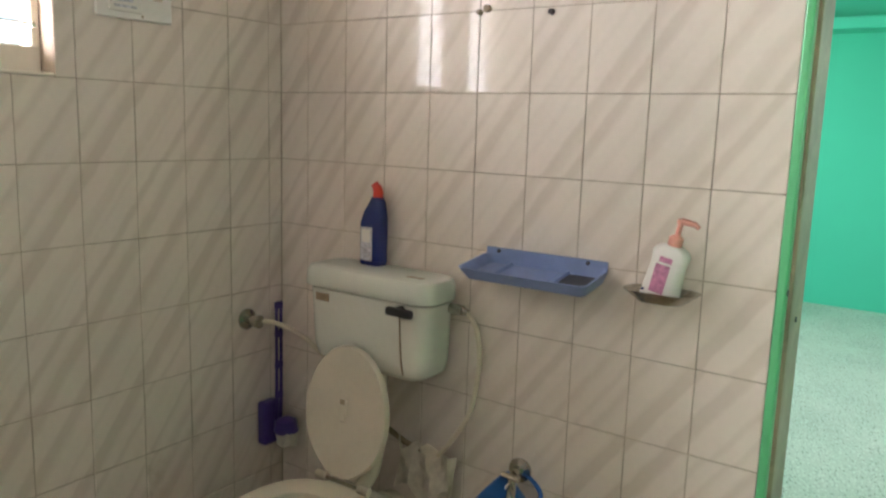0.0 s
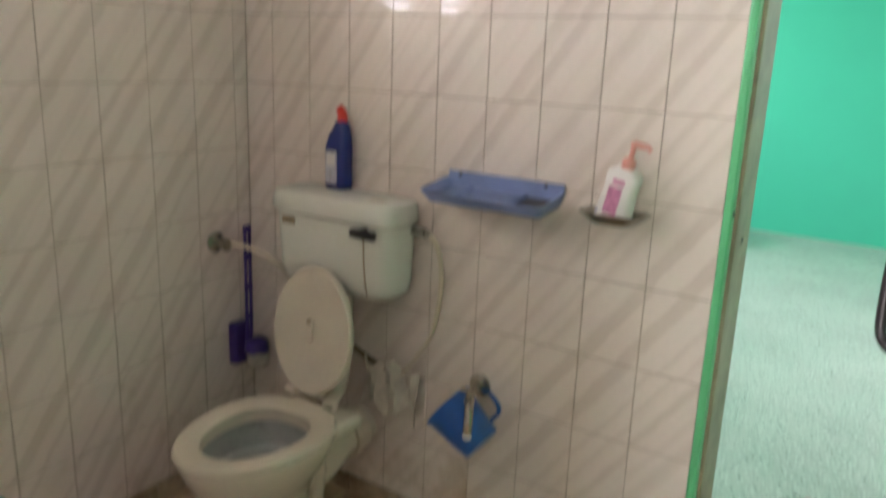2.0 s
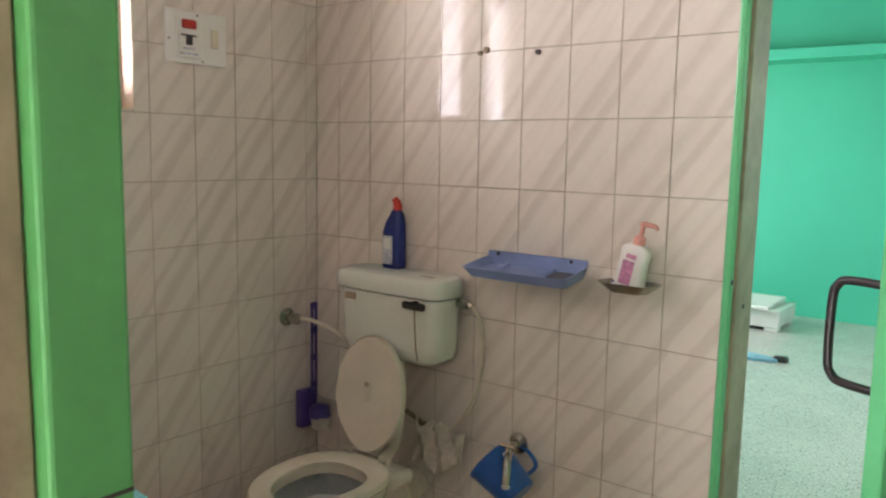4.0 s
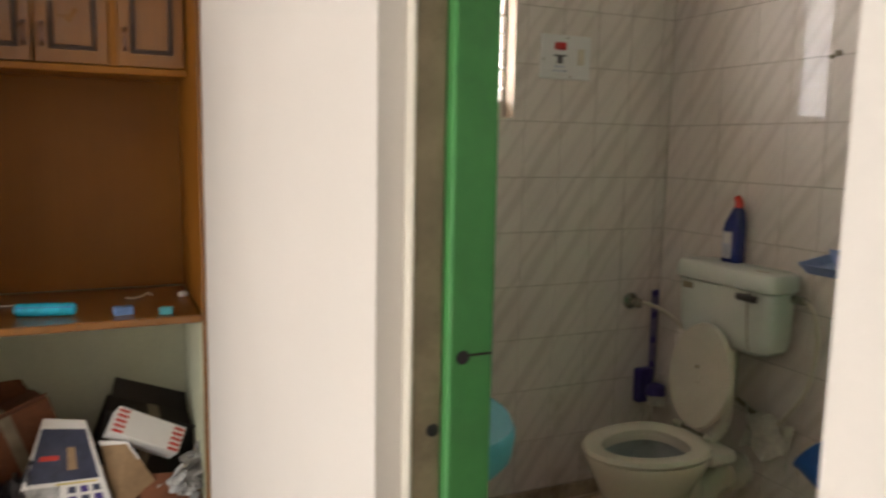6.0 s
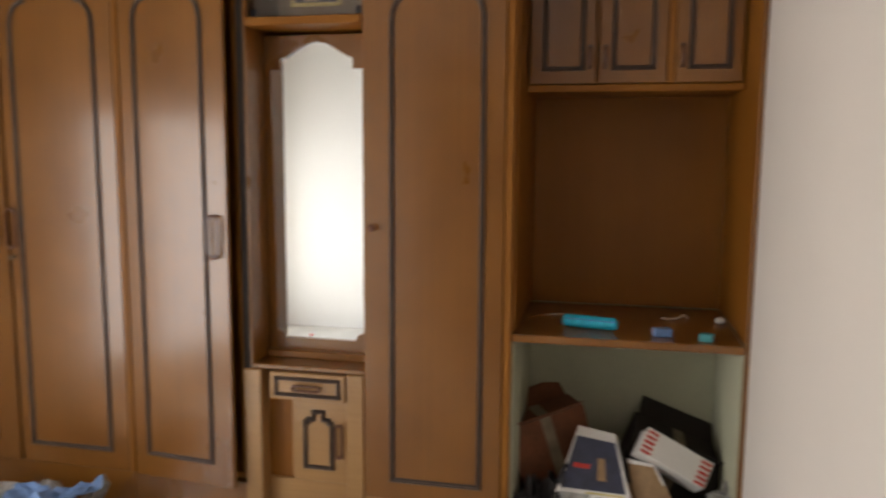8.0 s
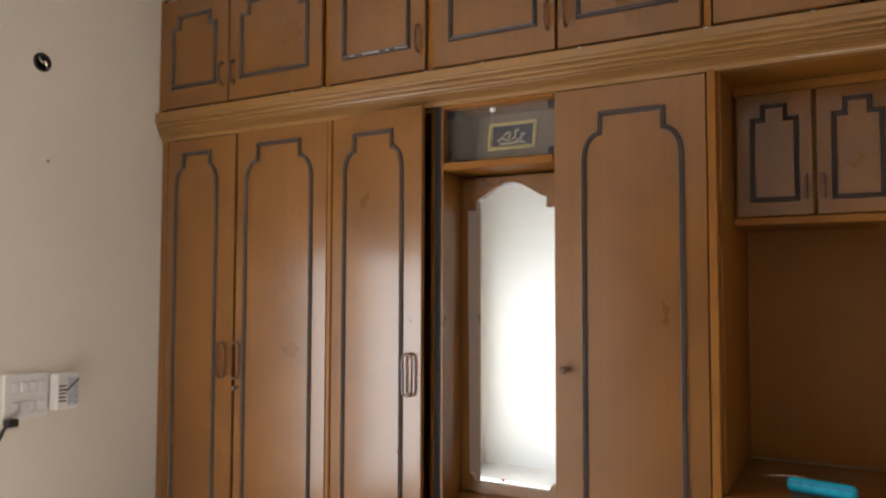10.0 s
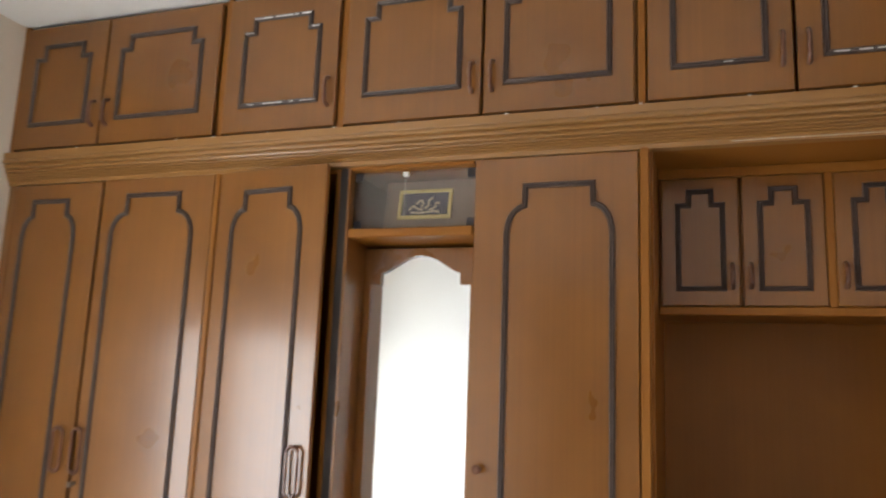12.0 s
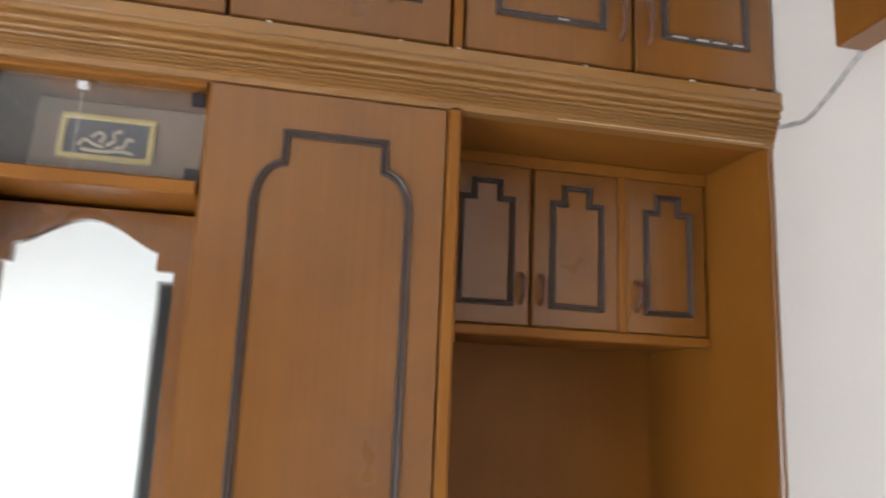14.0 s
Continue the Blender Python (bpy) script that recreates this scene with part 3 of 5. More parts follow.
# single door that hangs a little open
U = thing("wardrobe", (XF, -3.63, 0), "single-door wardrobe unit, its veneered door slightly ajar", "wardrobe", G_TALL)
carcass(U, -3.866, -3.412, 0.2, 2.03, XB, XF - 0.025)
swing = Matrix.Translation((XF, -3.852, 0)) @ Matrix.Rotation(radians(-6), 4, "Z") @ Matrix.Translation((-XF, 3.852, 0))
d = leaf(U, -3.852, -3.425, 0.185, 2.025, XF, tall_outline(-3.785, -3.515, 0.275, 1.815, 1.892, 1.95))
ring_handle(d, XF, -3.478, 1.085)
for o in (d, *d.children):
    o.data.transform(swing)
part("plinth", B((XB, -3.866, 0), (XF - 0.012, -3.41, 0.188), 0.002), M_WOOD, U)
# shade behind the ajar door, put in as a near-black strip
part("edge_strip", B((XF - 0.1, -3.4115, 0.2), (XF - 0.014, -3.386, 2.02)), M_DARK, U, "dark strip standing in for shade inside the gap")

# dressing unit with mirror
U = thing("dressing_unit", (XF, -3.18, 0), "dressing unit with shaped mirror, glass-fronted top shelf and small drawer", "dressing table", G_TALL)
part("side_panel", B((XB, -3.3855, 0.633), (XF - 0.012, -3.376, 2.03), 0.002), M_WOOD, U)
part("back_panel", B((XB, -3.376, 0.2), (XB + 0.01, -2.97, 2.03)), M_WOODI, U)
part("shelf", B((XB + 0.01, -3.376, 1.795), (XF - 0.012, -2.97, 1.823), 0.003), M_WOODI, U)
part("top_panel", B((XB + 0.01, -3.376, 2.012), (XF - 0.012, -2.97, 2.03), 0.002), M_WOODI, U)
# mirror panel: frame board with a shaped opening, mirror set behind it
yl, yr, zb, zt = -3.35, -3.010, 0.70, 1.665
prof = [(yl + 0.03, zb), (yr - 0.03, zb)]
for k in range(1, 6):
    a = radians(90 * k / 5)
    prof.append((yr - 0.03 * math.cos(a), zb + 0.03 * math.sin(a)))
prof += [(yr, zt), (yr - 0.035, zt), (yr - 0.035, zt + 0.036)]
for k in range(1, 16):
    u = k / 16
    prof.append((yr - 0.035 + (yl - yr + 0.07) * u, zt + 0.036 + 0.058 * (0.5 - 0.5 * math.cos(2 * math.pi * u)) ** 0.72))
prof += [(yl + 0.035, zt + 0.036), (yl + 0.035, zt), (yl, zt)]
for k in range(4, 0, -1):
    a = radians(90 * k / 5)
    prof.append((yl + 0.03 * math.cos(a), zb + 0.03 * math.sin(a)))
prof = [p for i, p in enumerate(prof) if i == 0 or (abs(p[0] - prof[i - 1][0]) + abs(p[1] - prof[i - 1][1])) > 0.002]
XM = -0.35
bm = bmesh.new()
outer = [bm.verts.new((XM, y, z)) for y, z in ((-3.374, 0.66), (-2.972, 0.66), (-2.972, 1.782), (-3.374, 1.782))]
inner = [bm.verts.new((XM, y, z)) for y, z in prof]
edges = [bm.edges.new((outer[i], outer[(i + 1) % 4])) for i in range(4)] + [bm.edges.new((inner[i], inner[(i + 1) % len(inner)])) for i in range(len(inner))]
bmesh.ops.triangle_fill(bm, use_beauty=True, use_dissolve=False, edges=edges)
ext = bmesh.ops.extrude_face_region(bm, geom=list(bm.faces))
bmesh.ops.translate(bm, vec=(-0.012, 0, 0), verts=[g for g in ext["geom"] if isinstance(g, bmesh.types.BMVert)])
MF = part("mirror_panel", bm, M_WOOD, U, "veneered board with a scalloped cut-out")
part("mirror", B((XM - 0.018, -3.36, 0.67), (XM - 0.0125, -2.985, 1.78)), M_MIRROR, MF, "clear silvered mirror")
part("sticker", lathe(bmesh.new(), (XM - 0.0125, -3.215, 0.712), [(0.006, 0), (0.005, 0.0012)], 12, Matrix.Rotation(radians(90), 4, "Y")), M_RED, MF, "tiny red dot stuck to the mirror")
part("mirror_backing", B((XB + 0.012, -3.375, 0.635), (XM - 0.019, -2.971, 1.778)), M_WOODI, U)
# glass top compartment
GP = part("glass_pane", B((XF - 0.05, -3.374, 1.825), (XF - 0.045, -2.972, 2.01)), M_GLASS, U, "glass flap, faintly tinted for the room's reflection")
GP.visible_shadow = False
for y, z in ((-3.36, 1.995), (-2.986, 1.995), (-2.986, 1.84), (-3.36, 1.84)):
    part("corner_clip", B((XF - 0.052, y - 0.013, z - 0.014), (XF - 0.042, y + 0.013, z + 0.014), 0.002), M_BLACK, GP)
part("catch", B((XF - 0.048, -3.209, 1.99), (XF - 0.036, -3.188, 2.006), 0.003), M_PAPERW, GP, "pale plastic catch")
# counter, drawer and small cupboard below the mirror
part("counter", B((XB, -3.41, 0.616), (XF - 0.02, -2.97, 0.632), 0.003), M_WOOD, U)
part("ledge", B((XM - 0.012, -3.374, 0.632), (XM + 0.03, -2.972, 0.66), 0.004), M_WOOD, U)
part("leg_panel", B((XB, -3.41, 0.0), (XF - 0.005, -3.345, 0.616), 0.004), M_WOODP, U)
part("side_filler", B((XB, -3.03, 0.0), (XF - 0.012, -2.968, 0.616), 0.003), M_WOODP, U)
dr = part("drawer", B((XF - 0.3, -3.31, 0.515), (XF - 0.002, -3.032, 0.612), 0.003), M_WOODP, U)
moulding(dr, [(-3.285, 0.535), (-3.055, 0.535), (-3.055, 0.592), (-3.285, 0.592)], XF - 0.002, 0.014)
ring_handle(dr, XF - 0.002, -3.17, 0.563, 0.1, 0.018, 0.0045, True)
cd = part("door", B((XF - 0.075, -3.25, 0.2), (XF - 0.055, -3.032, 0.505), 0.003), M_WOODP, U)
moulding(cd, step_outline(-3.2, -3.1, 0.255, 0.42, 0.46, 0.032, 2), XF - 0.055, 0.016)
ring_handle(cd, XF - 0.055, -3.07, 0.36, 0.12, 0.024, 0.0045)
part("panel", B((XB, -3.345, 0.2), (XF - 0.076, -3.032, 0.505)), M_WOODI, U)
part("plinth", B((XB, -3.345, 0), (XF - 0.06, -3.032, 0.2), 0.002), M_WOODP, U)

# single door next to the open shelves
U = thing("wardrobe", (XF, -2.72, 0), "single-door wardrobe of varnished brown veneer with dark beading", "wardrobe", G_TALL)
carcass(U, -2.966, -2.463, 0.2, 2.03, XB, XF - 0.025)
d = leaf(U, -2.964, -2.487, 0.19, 2.02, XF, tall_outline(-2.862, -2.562, 0.262, 1.795, 1.872, 1.932))
bm = lathe(bmesh.new(), (XF, -2.925, 1.13), [(0.005, 0), (0.005, 0.014), (0.012, 0.018), (0.013, 0.026), (0.007, 0.031)], 14, Matrix.Rotation(radians(90), 4, "Y"))
part("knob", bm, M_HANDLE, d, "small brown turned knob", True)
part("stile", B((XF - 0.022, -2.486, 0.0), (XF + 0.004, -2.461, 2.03), 0.003), M_WOODI, U)
part("plinth", B((XB, -2.966, 0), (XF - 0.012, -2.49, 0.188), 0.002), M_WOODP, U)

# open shelf unit with three small cupboards
U = thing("shelf_unit", (XF, -2.09, 0), "open shelf unit in orange-brown veneer, three small cupboards above", "shelf", G_TALL)
part("side_panel", B((XB, -2.461, 0.80), (XF - 0.024, -2.452, 2.03)), M_WOODI, U)
part("side_panel", B((XB, -1.745, 0.795), (XF - 0.01, -1.7315, 2.03), 0.002), M_WOODI, U)
part("edge_post", B((XF - 0.022, -1.7445, 0.0), (XF + 0.002, -1.7315, 2.03), 0.003), M_WOOD, U)
part("back_panel", B((XB + 0.004, -2.452, 0.80), (XB + 0.014, -1.745, 2.03)), M_WOODI, U)
part("shelf", B((XB + 0.014, -2.459, 0.769), (XF - 0.002, -1.746, 0.795), 0.004), M_WOOD, U, "shelf board with a worn edge")
part("bottom_panel", B((XB + 0.014, -2.459, 0.10), (XF - 0.02, -1.746, 0.12)), M_WOODI, U)
part("plinth", B((XF - 0.045, -2.459, 0.0), (XF - 0.025, -1.746, 0.098)), M_WOODP, U)
part("lower_lining", B((XB + 0.0135, -2.4605, 0.12), (XF - 0.024, -2.455, 0.768)), M_PALEG, U, "pale green painted side")
part("lower_lining", B((XB + 0.0135, -1.7495, 0.12), (XF - 0.024, -1.744, 0.768)), M_PALEG, U)
part("lower_lining", B((XB + 0.005, -2.455, 0.12), (XB + 0.0125, -1.7495, 0.768)), M_PALEG, U, "pale green painted back")
part("top_panel", B((XB, -2.46, 2.0305), (XF - 0.012, -1.7315, 2.042)), M_WOODI, U)
XS = -0.45
part("cupboard_body", B((XB + 0.015, -2.45, 1.59), (XS - 0.022, -1.747, 2.028)), M_WOODI, U)
part("rail", B((XS - 0.022, -2.451, 1.585), (XS + 0.003, -1.747, 1.609), 0.003), M_WOODI, U)
part("rail", B((XS - 0.022, -2.451, 2.0), (XS - 0.002, -1.747, 2.03), 0.002), M_WOODI, U)
part("stile", B((XS - 0.022, -1.99, 1.609), (XS - 0.002, -1.968, 2.0), 0.002), M_WOODI, U)
for y0, y1, hy in ((-2.445, -2.219, -2.243), (-2.216, -1.99, -2.192), (-1.97, -1.752, -1.945)):
    d = leaf(U, y0, y1, 1.612, 1.998, XS, step_outline(y0 + 0.052, y1 - 0.048, 1.662, 1.914, 1.956, 0.031))
    bow_handle(d, XS, hy, 1.70, 0.07)

# cornice
prof = [(-0.03, 2.022), (0.004, 2.022), (0.004, 2.036)]
z, base = 2.036, 0.004
for hgt, out in ((0.0075, 0.003), (0.0075, 0.003), (0.0075, 0.003), (0.009, 0.004), (0.014, 0.006), (0.017, 0.007), (0.019, 0.008)):
    prof += [(base, z), (base + out + 0.0035, z + 0.002), (base + out + 0.005, z + hgt * 0.45), (base + out + 0.003, z + hgt * 0.8), (base + out, z + hgt * 0.86)]
    z, base = z + hgt, base + out
prof += [(base + 0.002, z), (base + 0.002, 2.1405), (-0.03, 2.1405)]
bm = loft(bmesh.new(), [[(XF + px, y, pz) for px, pz in prof] for y in (-4.783, -1.7315)])
bmesh.ops.recalc_face_normals(bm, faces=bm.faces)
whole("cornice", bm, M_WOODH, "ribbed wooden cornice of yellow-brown veneer above the wardrobes", "moulding", kind="structure")

CORN = bpy.data.objects["cornice"]
for y, w, z in ((-4.45, 0.007, 2.143), (-4.02, 0.01, 2.143), (-3.87, 0.014, 2.143), (-3.66, 0.016, 2.143), (-3.42, 0.016, 2.143), (-3.2, 0.012, 2.143), (-2.86, 0.016, 2.143), (-2.6, 0.012, 2.143), (-2.48, 0.014, 2.143), (-2.2, 0.012, 2.143), (-1.95, 0.016, 2.143), (-1.8, 0.014, 2.143)):
    part("plaster_chip", B((XF + 0.03, y - w * 0.4, z - 0.003), (XF + 0.0385, y + w * 0.3, z + random.uniform(0.0, 0.003)), 0.0012), M_PAPERW, CORN, "pale crumb of plaster")
part("split", B((XF + 0.0042, -2.25, 2.0288), (XF + 0.0052, -1.76, 2.0302)), M_HOSE, CORN, "pale split along the lower edge")
# loft cupboards
LO, HI = 2.153, 2.632
for y0, y1, doors in ((-4.783, -3.872, ((-4.765, -4.372, "r"), (-4.369, -3.885, "l"))), (-3.87, -3.42, ((-3.853, -3.428, "r"),)),
                      (-3.418, -2.49, ((-3.4, -2.944, "r"), (-2.941, -2.495, "l"))), (-2.488, -1.7315, ((-2.465, -2.085, "r"), (-2.082, -1.735, "l")))):
    U = thing("loft_cupboard", (XU, (y0 + y1) / 2, 2.141), "loft cupboard of varnished brown veneer, worn dark beading", "cupboard", G_LOFT)
    carcass(U, y0, y1, 2.141, 2.648, XB, XU - 0.022, 0.016)
    part("stile", B((XU - 0.021, y0, 2.141), (XU - 0.006, y0 + 0.02, 2.648), 0.001), M_WOODI, U)
    for a, b, side in doors:
        d = leaf(U, a, b, LO, HI, XU, step_outline(a + 0.072, b - 0.072, 2.245, 2.5, 2.55, 0.036))
        bow_handle(d, XU, b - 0.03 if side == "r" else a + 0.03, 2.27, 0.095)


def chips(parent, y0, y1, z, n, vertical=False):
    """Ragged pale chips where the bead's paint has come off."""
    for k in range(n):
        c = y0 + (y1 - y0) * (k + random.uniform(0.2, 0.8)) / n
        w, h = random.uniform(0.006, 0.5 * abs(y1 - y0) / n), random.uniform(0.0008, 0.0022)
        a, b = ((XU, z - h, c - w), (XU + 0.0095, z + h, c + w)) if vertical else ((XU, c - w, z - h), (XU + 0.0095, c + w, z + h))
        part("chipped_edge", B(a, b, 0.001), M_PAPERW, parent, "chipped pale bead")


LC1, LC3 = bpy.data.objects["loft_cupboard.001"], bpy.data.objects["loft_cupboard.003"]
chips(LC1, -3.745, -3.535, 2.55, 6)
chips(LC1, -3.78, -3.75, 2.5, 2)
chips(LC1, -3.53, -3.5, 2.5, 2)
chips(LC1, -3.78, -3.5, 2.245, 5)
chips(LC3, -2.0, -1.81, 2.245, 4)
chips(LC3, -2.28, -2.2, 2.245, 1)
for bead in (bpy.data.objects["loft_cupboard.002"],):
    chips(bead, -3.22, -3.15, 2.55, 1)

# ---- bathroom things ----
TX = 0.475


def oval(cx, cy, rx, ry, z, n=32, back=None):
    pts = []
    for k in range(n):
        a = 2 * math.pi * k / n
        y = ry * math.sin(a)
        pts.append(Vector((cx + rx * math.cos(a), cy + (y if back is None or y < 0 else y * back), z)))
    return pts


T = thing("toilet", (TX, -0.4, 0), "ivory western toilet with raised seat lid and white cistern, stained", "toilet")
BX0 = TX + 0.015


def egg(rx, front, rear, z, cy=-0.42, n=32):
    """Toilet outline: round in front, squarer behind."""
    pts = []
    for k in range(n):
        a = 2 * math.pi * k / n
        c, q = math.cos(a), math.sin(a)
        if q >= 0:
            pts.append(Vector((BX0 + rx * math.copysign(abs(c) ** 0.84, c), cy + rear * q ** 0.8, z)))
        else:
            pts.append(Vector((BX0 + rx * c, cy + front * q, z)))
    return pts


bm = bmesh.new()
loft(bm, [oval(TX, -0.388, 0.092, 0.15, 0.0), oval(TX, -0.388, 0.093, 0.151, 0.016), oval(TX, -0.392, 0.085, 0.14, 0.045), oval(TX, -0.395, 0.08, 0.137, 0.1), oval(TX, -0.4, 0.082, 0.14, 0.16), oval(TX + 0.002, -0.405, 0.09, 0.15, 0.205),
          oval(TX + 0.004, -0.42, 0.116, 0.178, 0.26), egg(0.148, 0.208, 0.15, 0.318), egg(0.166, 0.228, 0.17, 0.36), egg(0.172, 0.235, 0.178, 0.38), egg(0.172, 0.235, 0.178, 0.393),
          egg(0.124, 0.183, 0.12, 0.393), egg(0.12, 0.178, 0.116, 0.372)], True, False)
part("bowl", bm, M_CERAM, T, "ivory glazed ceramic bowl", True)
# the bowl's inside is greyer than its ivory outside
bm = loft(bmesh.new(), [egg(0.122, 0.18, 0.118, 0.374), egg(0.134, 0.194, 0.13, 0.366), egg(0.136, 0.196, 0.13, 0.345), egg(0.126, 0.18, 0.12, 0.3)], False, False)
part("inner_bowl", bm, M_BOWL, T, "greyer inner wall of the bowl", True)
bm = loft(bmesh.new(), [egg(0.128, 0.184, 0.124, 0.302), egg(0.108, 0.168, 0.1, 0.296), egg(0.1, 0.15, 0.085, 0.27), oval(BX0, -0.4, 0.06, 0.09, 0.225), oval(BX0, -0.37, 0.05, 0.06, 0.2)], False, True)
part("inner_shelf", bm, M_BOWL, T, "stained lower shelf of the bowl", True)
part("water", lathe(bmesh.new(), (BX0, -0.36, 0.232), [(0.05, 0), (0.05, 0.004)], 24), M_BLACK, T, "dark standing water")
part("bowl_shelf", B((BX0 - 0.12, -0.27, 0.34), (BX0 + 0.12, -0.15, 0.39), 0.02, None, 3), M_CERAM, T, "", True)
bm = tube(bmesh.new(), curve_pts([(TX, -0.3, 0.22), (TX, -0.2, 0.2), (TX, -0.12, 0.24), (TX, -0.03, 0.25), (TX, 0.0, 0.25)], 6), 0.058, 16)
part("trap_pipe", bm, M_CERAM, T, "", True)
part("pipe_collar", tube(bmesh.new(), [(TX, -0.09, 0.246), (TX, -0.03, 0.25)], [0.07, 0.066], 18), M_HOSE, T, "yellowed pipe collar", True)
bm = tube(bmesh.new(), curve_pts([(TX + 0.03, -0.255, 0.31), (TX + 0.045, -0.25, 0.2), (TX + 0.042, -0.255, 0.1), (TX + 0.045, -0.265, 0.0)], 6), [0.03] * 6 + [0.022] * 6 + [0.026] * 7, 14)
part("rear_foot", bm, M_CERAM, T, "", True)
part("foot_flange", loft(bmesh.new(), [oval(TX, -0.352, 0.094, 0.142, 0.0), oval(TX, -0.352, 0.094, 0.142, 0.014), oval(TX, -0.36, 0.08, 0.125, 0.04)]), M_CERAM, T, "", True)
# narrow dark ring where the foot meets the floor, in the drain's material
part("base_grime", loft(bmesh.new(), [oval(TX, -0.382, 0.099, 0.161, 0.0006), oval(TX, -0.382, 0.094, 0.155, 0.003)]), M_GRIME, T, "near-black ring round the foot")
for sx in (-1, 1):
    bm = lathe(bmesh.new(), (TX + sx * 0.08, -0.312, 0.016), [(0.008, 0), (0.008, 0.008), (0.004, 0.012)], 10)
    part("bolt_cap", bm, M_CHROME, T)
# seat ring
bm = bmesh.new()
rings = [egg(0.172, 0.242, 0.182, 0.397), egg(0.176, 0.246, 0.186, 0.405), egg(0.17, 0.24, 0.18, 0.418), egg(0.132, 0.192, 0.13, 0.419), egg(0.117, 0.176, 0.114, 0.411), egg(0.115, 0.174, 0.112, 0.397)]
loft(bm, rings + [rings[0]], False, False)
bmesh.ops.remove_doubles(bm, verts=bm.verts, dist=1e-5)
part("seat", bm, M_SEAT, T, "ivory plastic seat ring", True)
# lid, raised, leaning on the cistern
tilt = Matrix.Translation((TX - 0.012, -0.222, 0.42)) @ Matrix.Rotation(radians(-7), 4, "X")


def lid_ring(s, y):
    out = []
    for k in range(36):
        a = 2 * math.pi * k / 36
        x, z = 0.142 * s * math.cos(a), 0.185 + 0.185 * s * math.sin(a)
        if math.sin(a) < 0:
            x *= 1 - 0.34 * math.sin(a) ** 4
            z = max(z, 0.012)
        out.append(tilt @ Vector((x, y, z)))
    return out


bm = loft(bmesh.new(), [lid_ring(0.97, 0.008), lid_ring(1.0, 0.004), lid_ring(1.0, -0.008), lid_ring(0.975, -0.014), lid_ring(0.9, -0.012)])
part("lid", bm, M_SEAT, T, "ivory plastic lid standing open", True)
part("lid_buffer", B((-0.012, -0.02, 0.165), (0.012, -0.013, 0.225), 0.003, tilt), M_SEAT, T, "worn plastic buffer")
part("buffer_stain", B((-0.012, -0.0215, 0.212), (0.004, -0.0185, 0.226), 0.001, tilt), M_OLIVE, T, "rusty stain")
for sx in (-1, 1):
    bm = tube(bmesh.new(), [(TX + sx * 0.075 - 0.018, -0.228, 0.42), (TX + sx * 0.075 + 0.018, -0.228, 0.42)], 0.012, 12)
    part("hinge", bm, M_SEAT, T, "", True)
bm = tube(bmesh.new(), [(TX - 0.075, -0.23, 0.42), (TX + 0.075, -0.23, 0.42)], 0.005, 8)
part("hinge_pin", bm, M_CHROME, T, "rusty hinge pin")
# cistern
def rrect(x0, x1, y0, y1, z, r, n=6):
    pts = []
    for cx, cy, a0 in ((x1 - r, y1 - r, 0), (x0 + r, y1 - r, 90), (x0 + r, y0 + r, 180), (x1 - r, y0 + r, 270)):
        for k in range(n + 1):
            a = radians(a0 + 90 * k / n)
            pts.append(Vector((cx + r * math.cos(a), cy + r * math.sin(a), z)))
    return pts


CX0, CX1 = 0.25, 0.69
C = part("cistern", loft(bmesh.new(), [rrect(CX0 + 0.07, CX1 - 0.07, -0.115, -0.012, 0.707, 0.03), rrect(CX0 + 0.045, CX1 - 0.045, -0.132, -0.01, 0.712, 0.04), rrect(CX0 + 0.026, CX1 - 0.022, -0.143, -0.01, 0.728, 0.045), rrect(CX0 + 0.018, CX1 - 0.013, -0.149, -0.01, 0.76, 0.045), rrect(CX0 + 0.01, CX1 - 0.007, -0.154, -0.01, 0.918, 0.045), rrect(CX0 + 0.016, CX1 - 0.014, -0.146, -0.012, 0.921, 0.042), rrect(CX0 + 0.016, CX1 - 0.014, -0.146, -0.012, 0.928, 0.042)]), M_CIST, T, "off-white plastic cistern", True)
part("cistern_lid", loft(bmesh.new(), [rrect(CX0, CX1, -0.163, -0.006, 0.926, 0.045), rrect(CX0 - 0.002, CX1 + 0.002, -0.166, -0.005, 0.932, 0.046), rrect(CX0, CX1, -0.163, -0.006, 0.967, 0.045), rrect(CX0 + 0.006, CX1 - 0.006, -0.156, -0.01, 0.98, 0.042), rrect(CX0 + 0.022, CX1 - 0.022, -0.142, -0.02, 0.985, 0.035)]), M_CIST, C, "slightly domed lid", True)
part("maker_plate", B((CX0 + 0.052, -0.1565, 0.886), (CX0 + 0.1, -0.148, 0.908), 0.001), M_OLIVE, C, "small grey name plate")
part("maker_plate", B((CX1 - 0.1, -0.12, 0.984), (CX1 - 0.05, -0.105, 0.9865), 0.0005), M_OLIVE, C)
bm = bmesh.new()
tube(bm, [(CX1 - 0.085, -0.153, 0.905), (CX1 - 0.085, -0.175, 0.905)], 0.012, 12)
box(bm, (CX1 - 0.115, -0.19, 0.893), (CX1 - 0.03, -0.172, 0.917), 0.008, None, 2)
part("flush_lever", bm, M_BLACK, C, "black flush lever", True)
part("rust_trickle", tube(bmesh.new(), [(CX1 - 0.09, -0.1565, 0.89), (CX1 - 0.088, -0.156, 0.83), (CX1 - 0.086, -0.151, 0.76), (CX1 - 0.085, -0.142, 0.727)], 0.0022, 6), M_OLIVE, C, "brown rust trickle")
bm = tube(bmesh.new(), [(CX1 - 0.004, -0.05, 0.905), (CX1 + 0.035, -0.05, 0.905)], 0.014, 12)
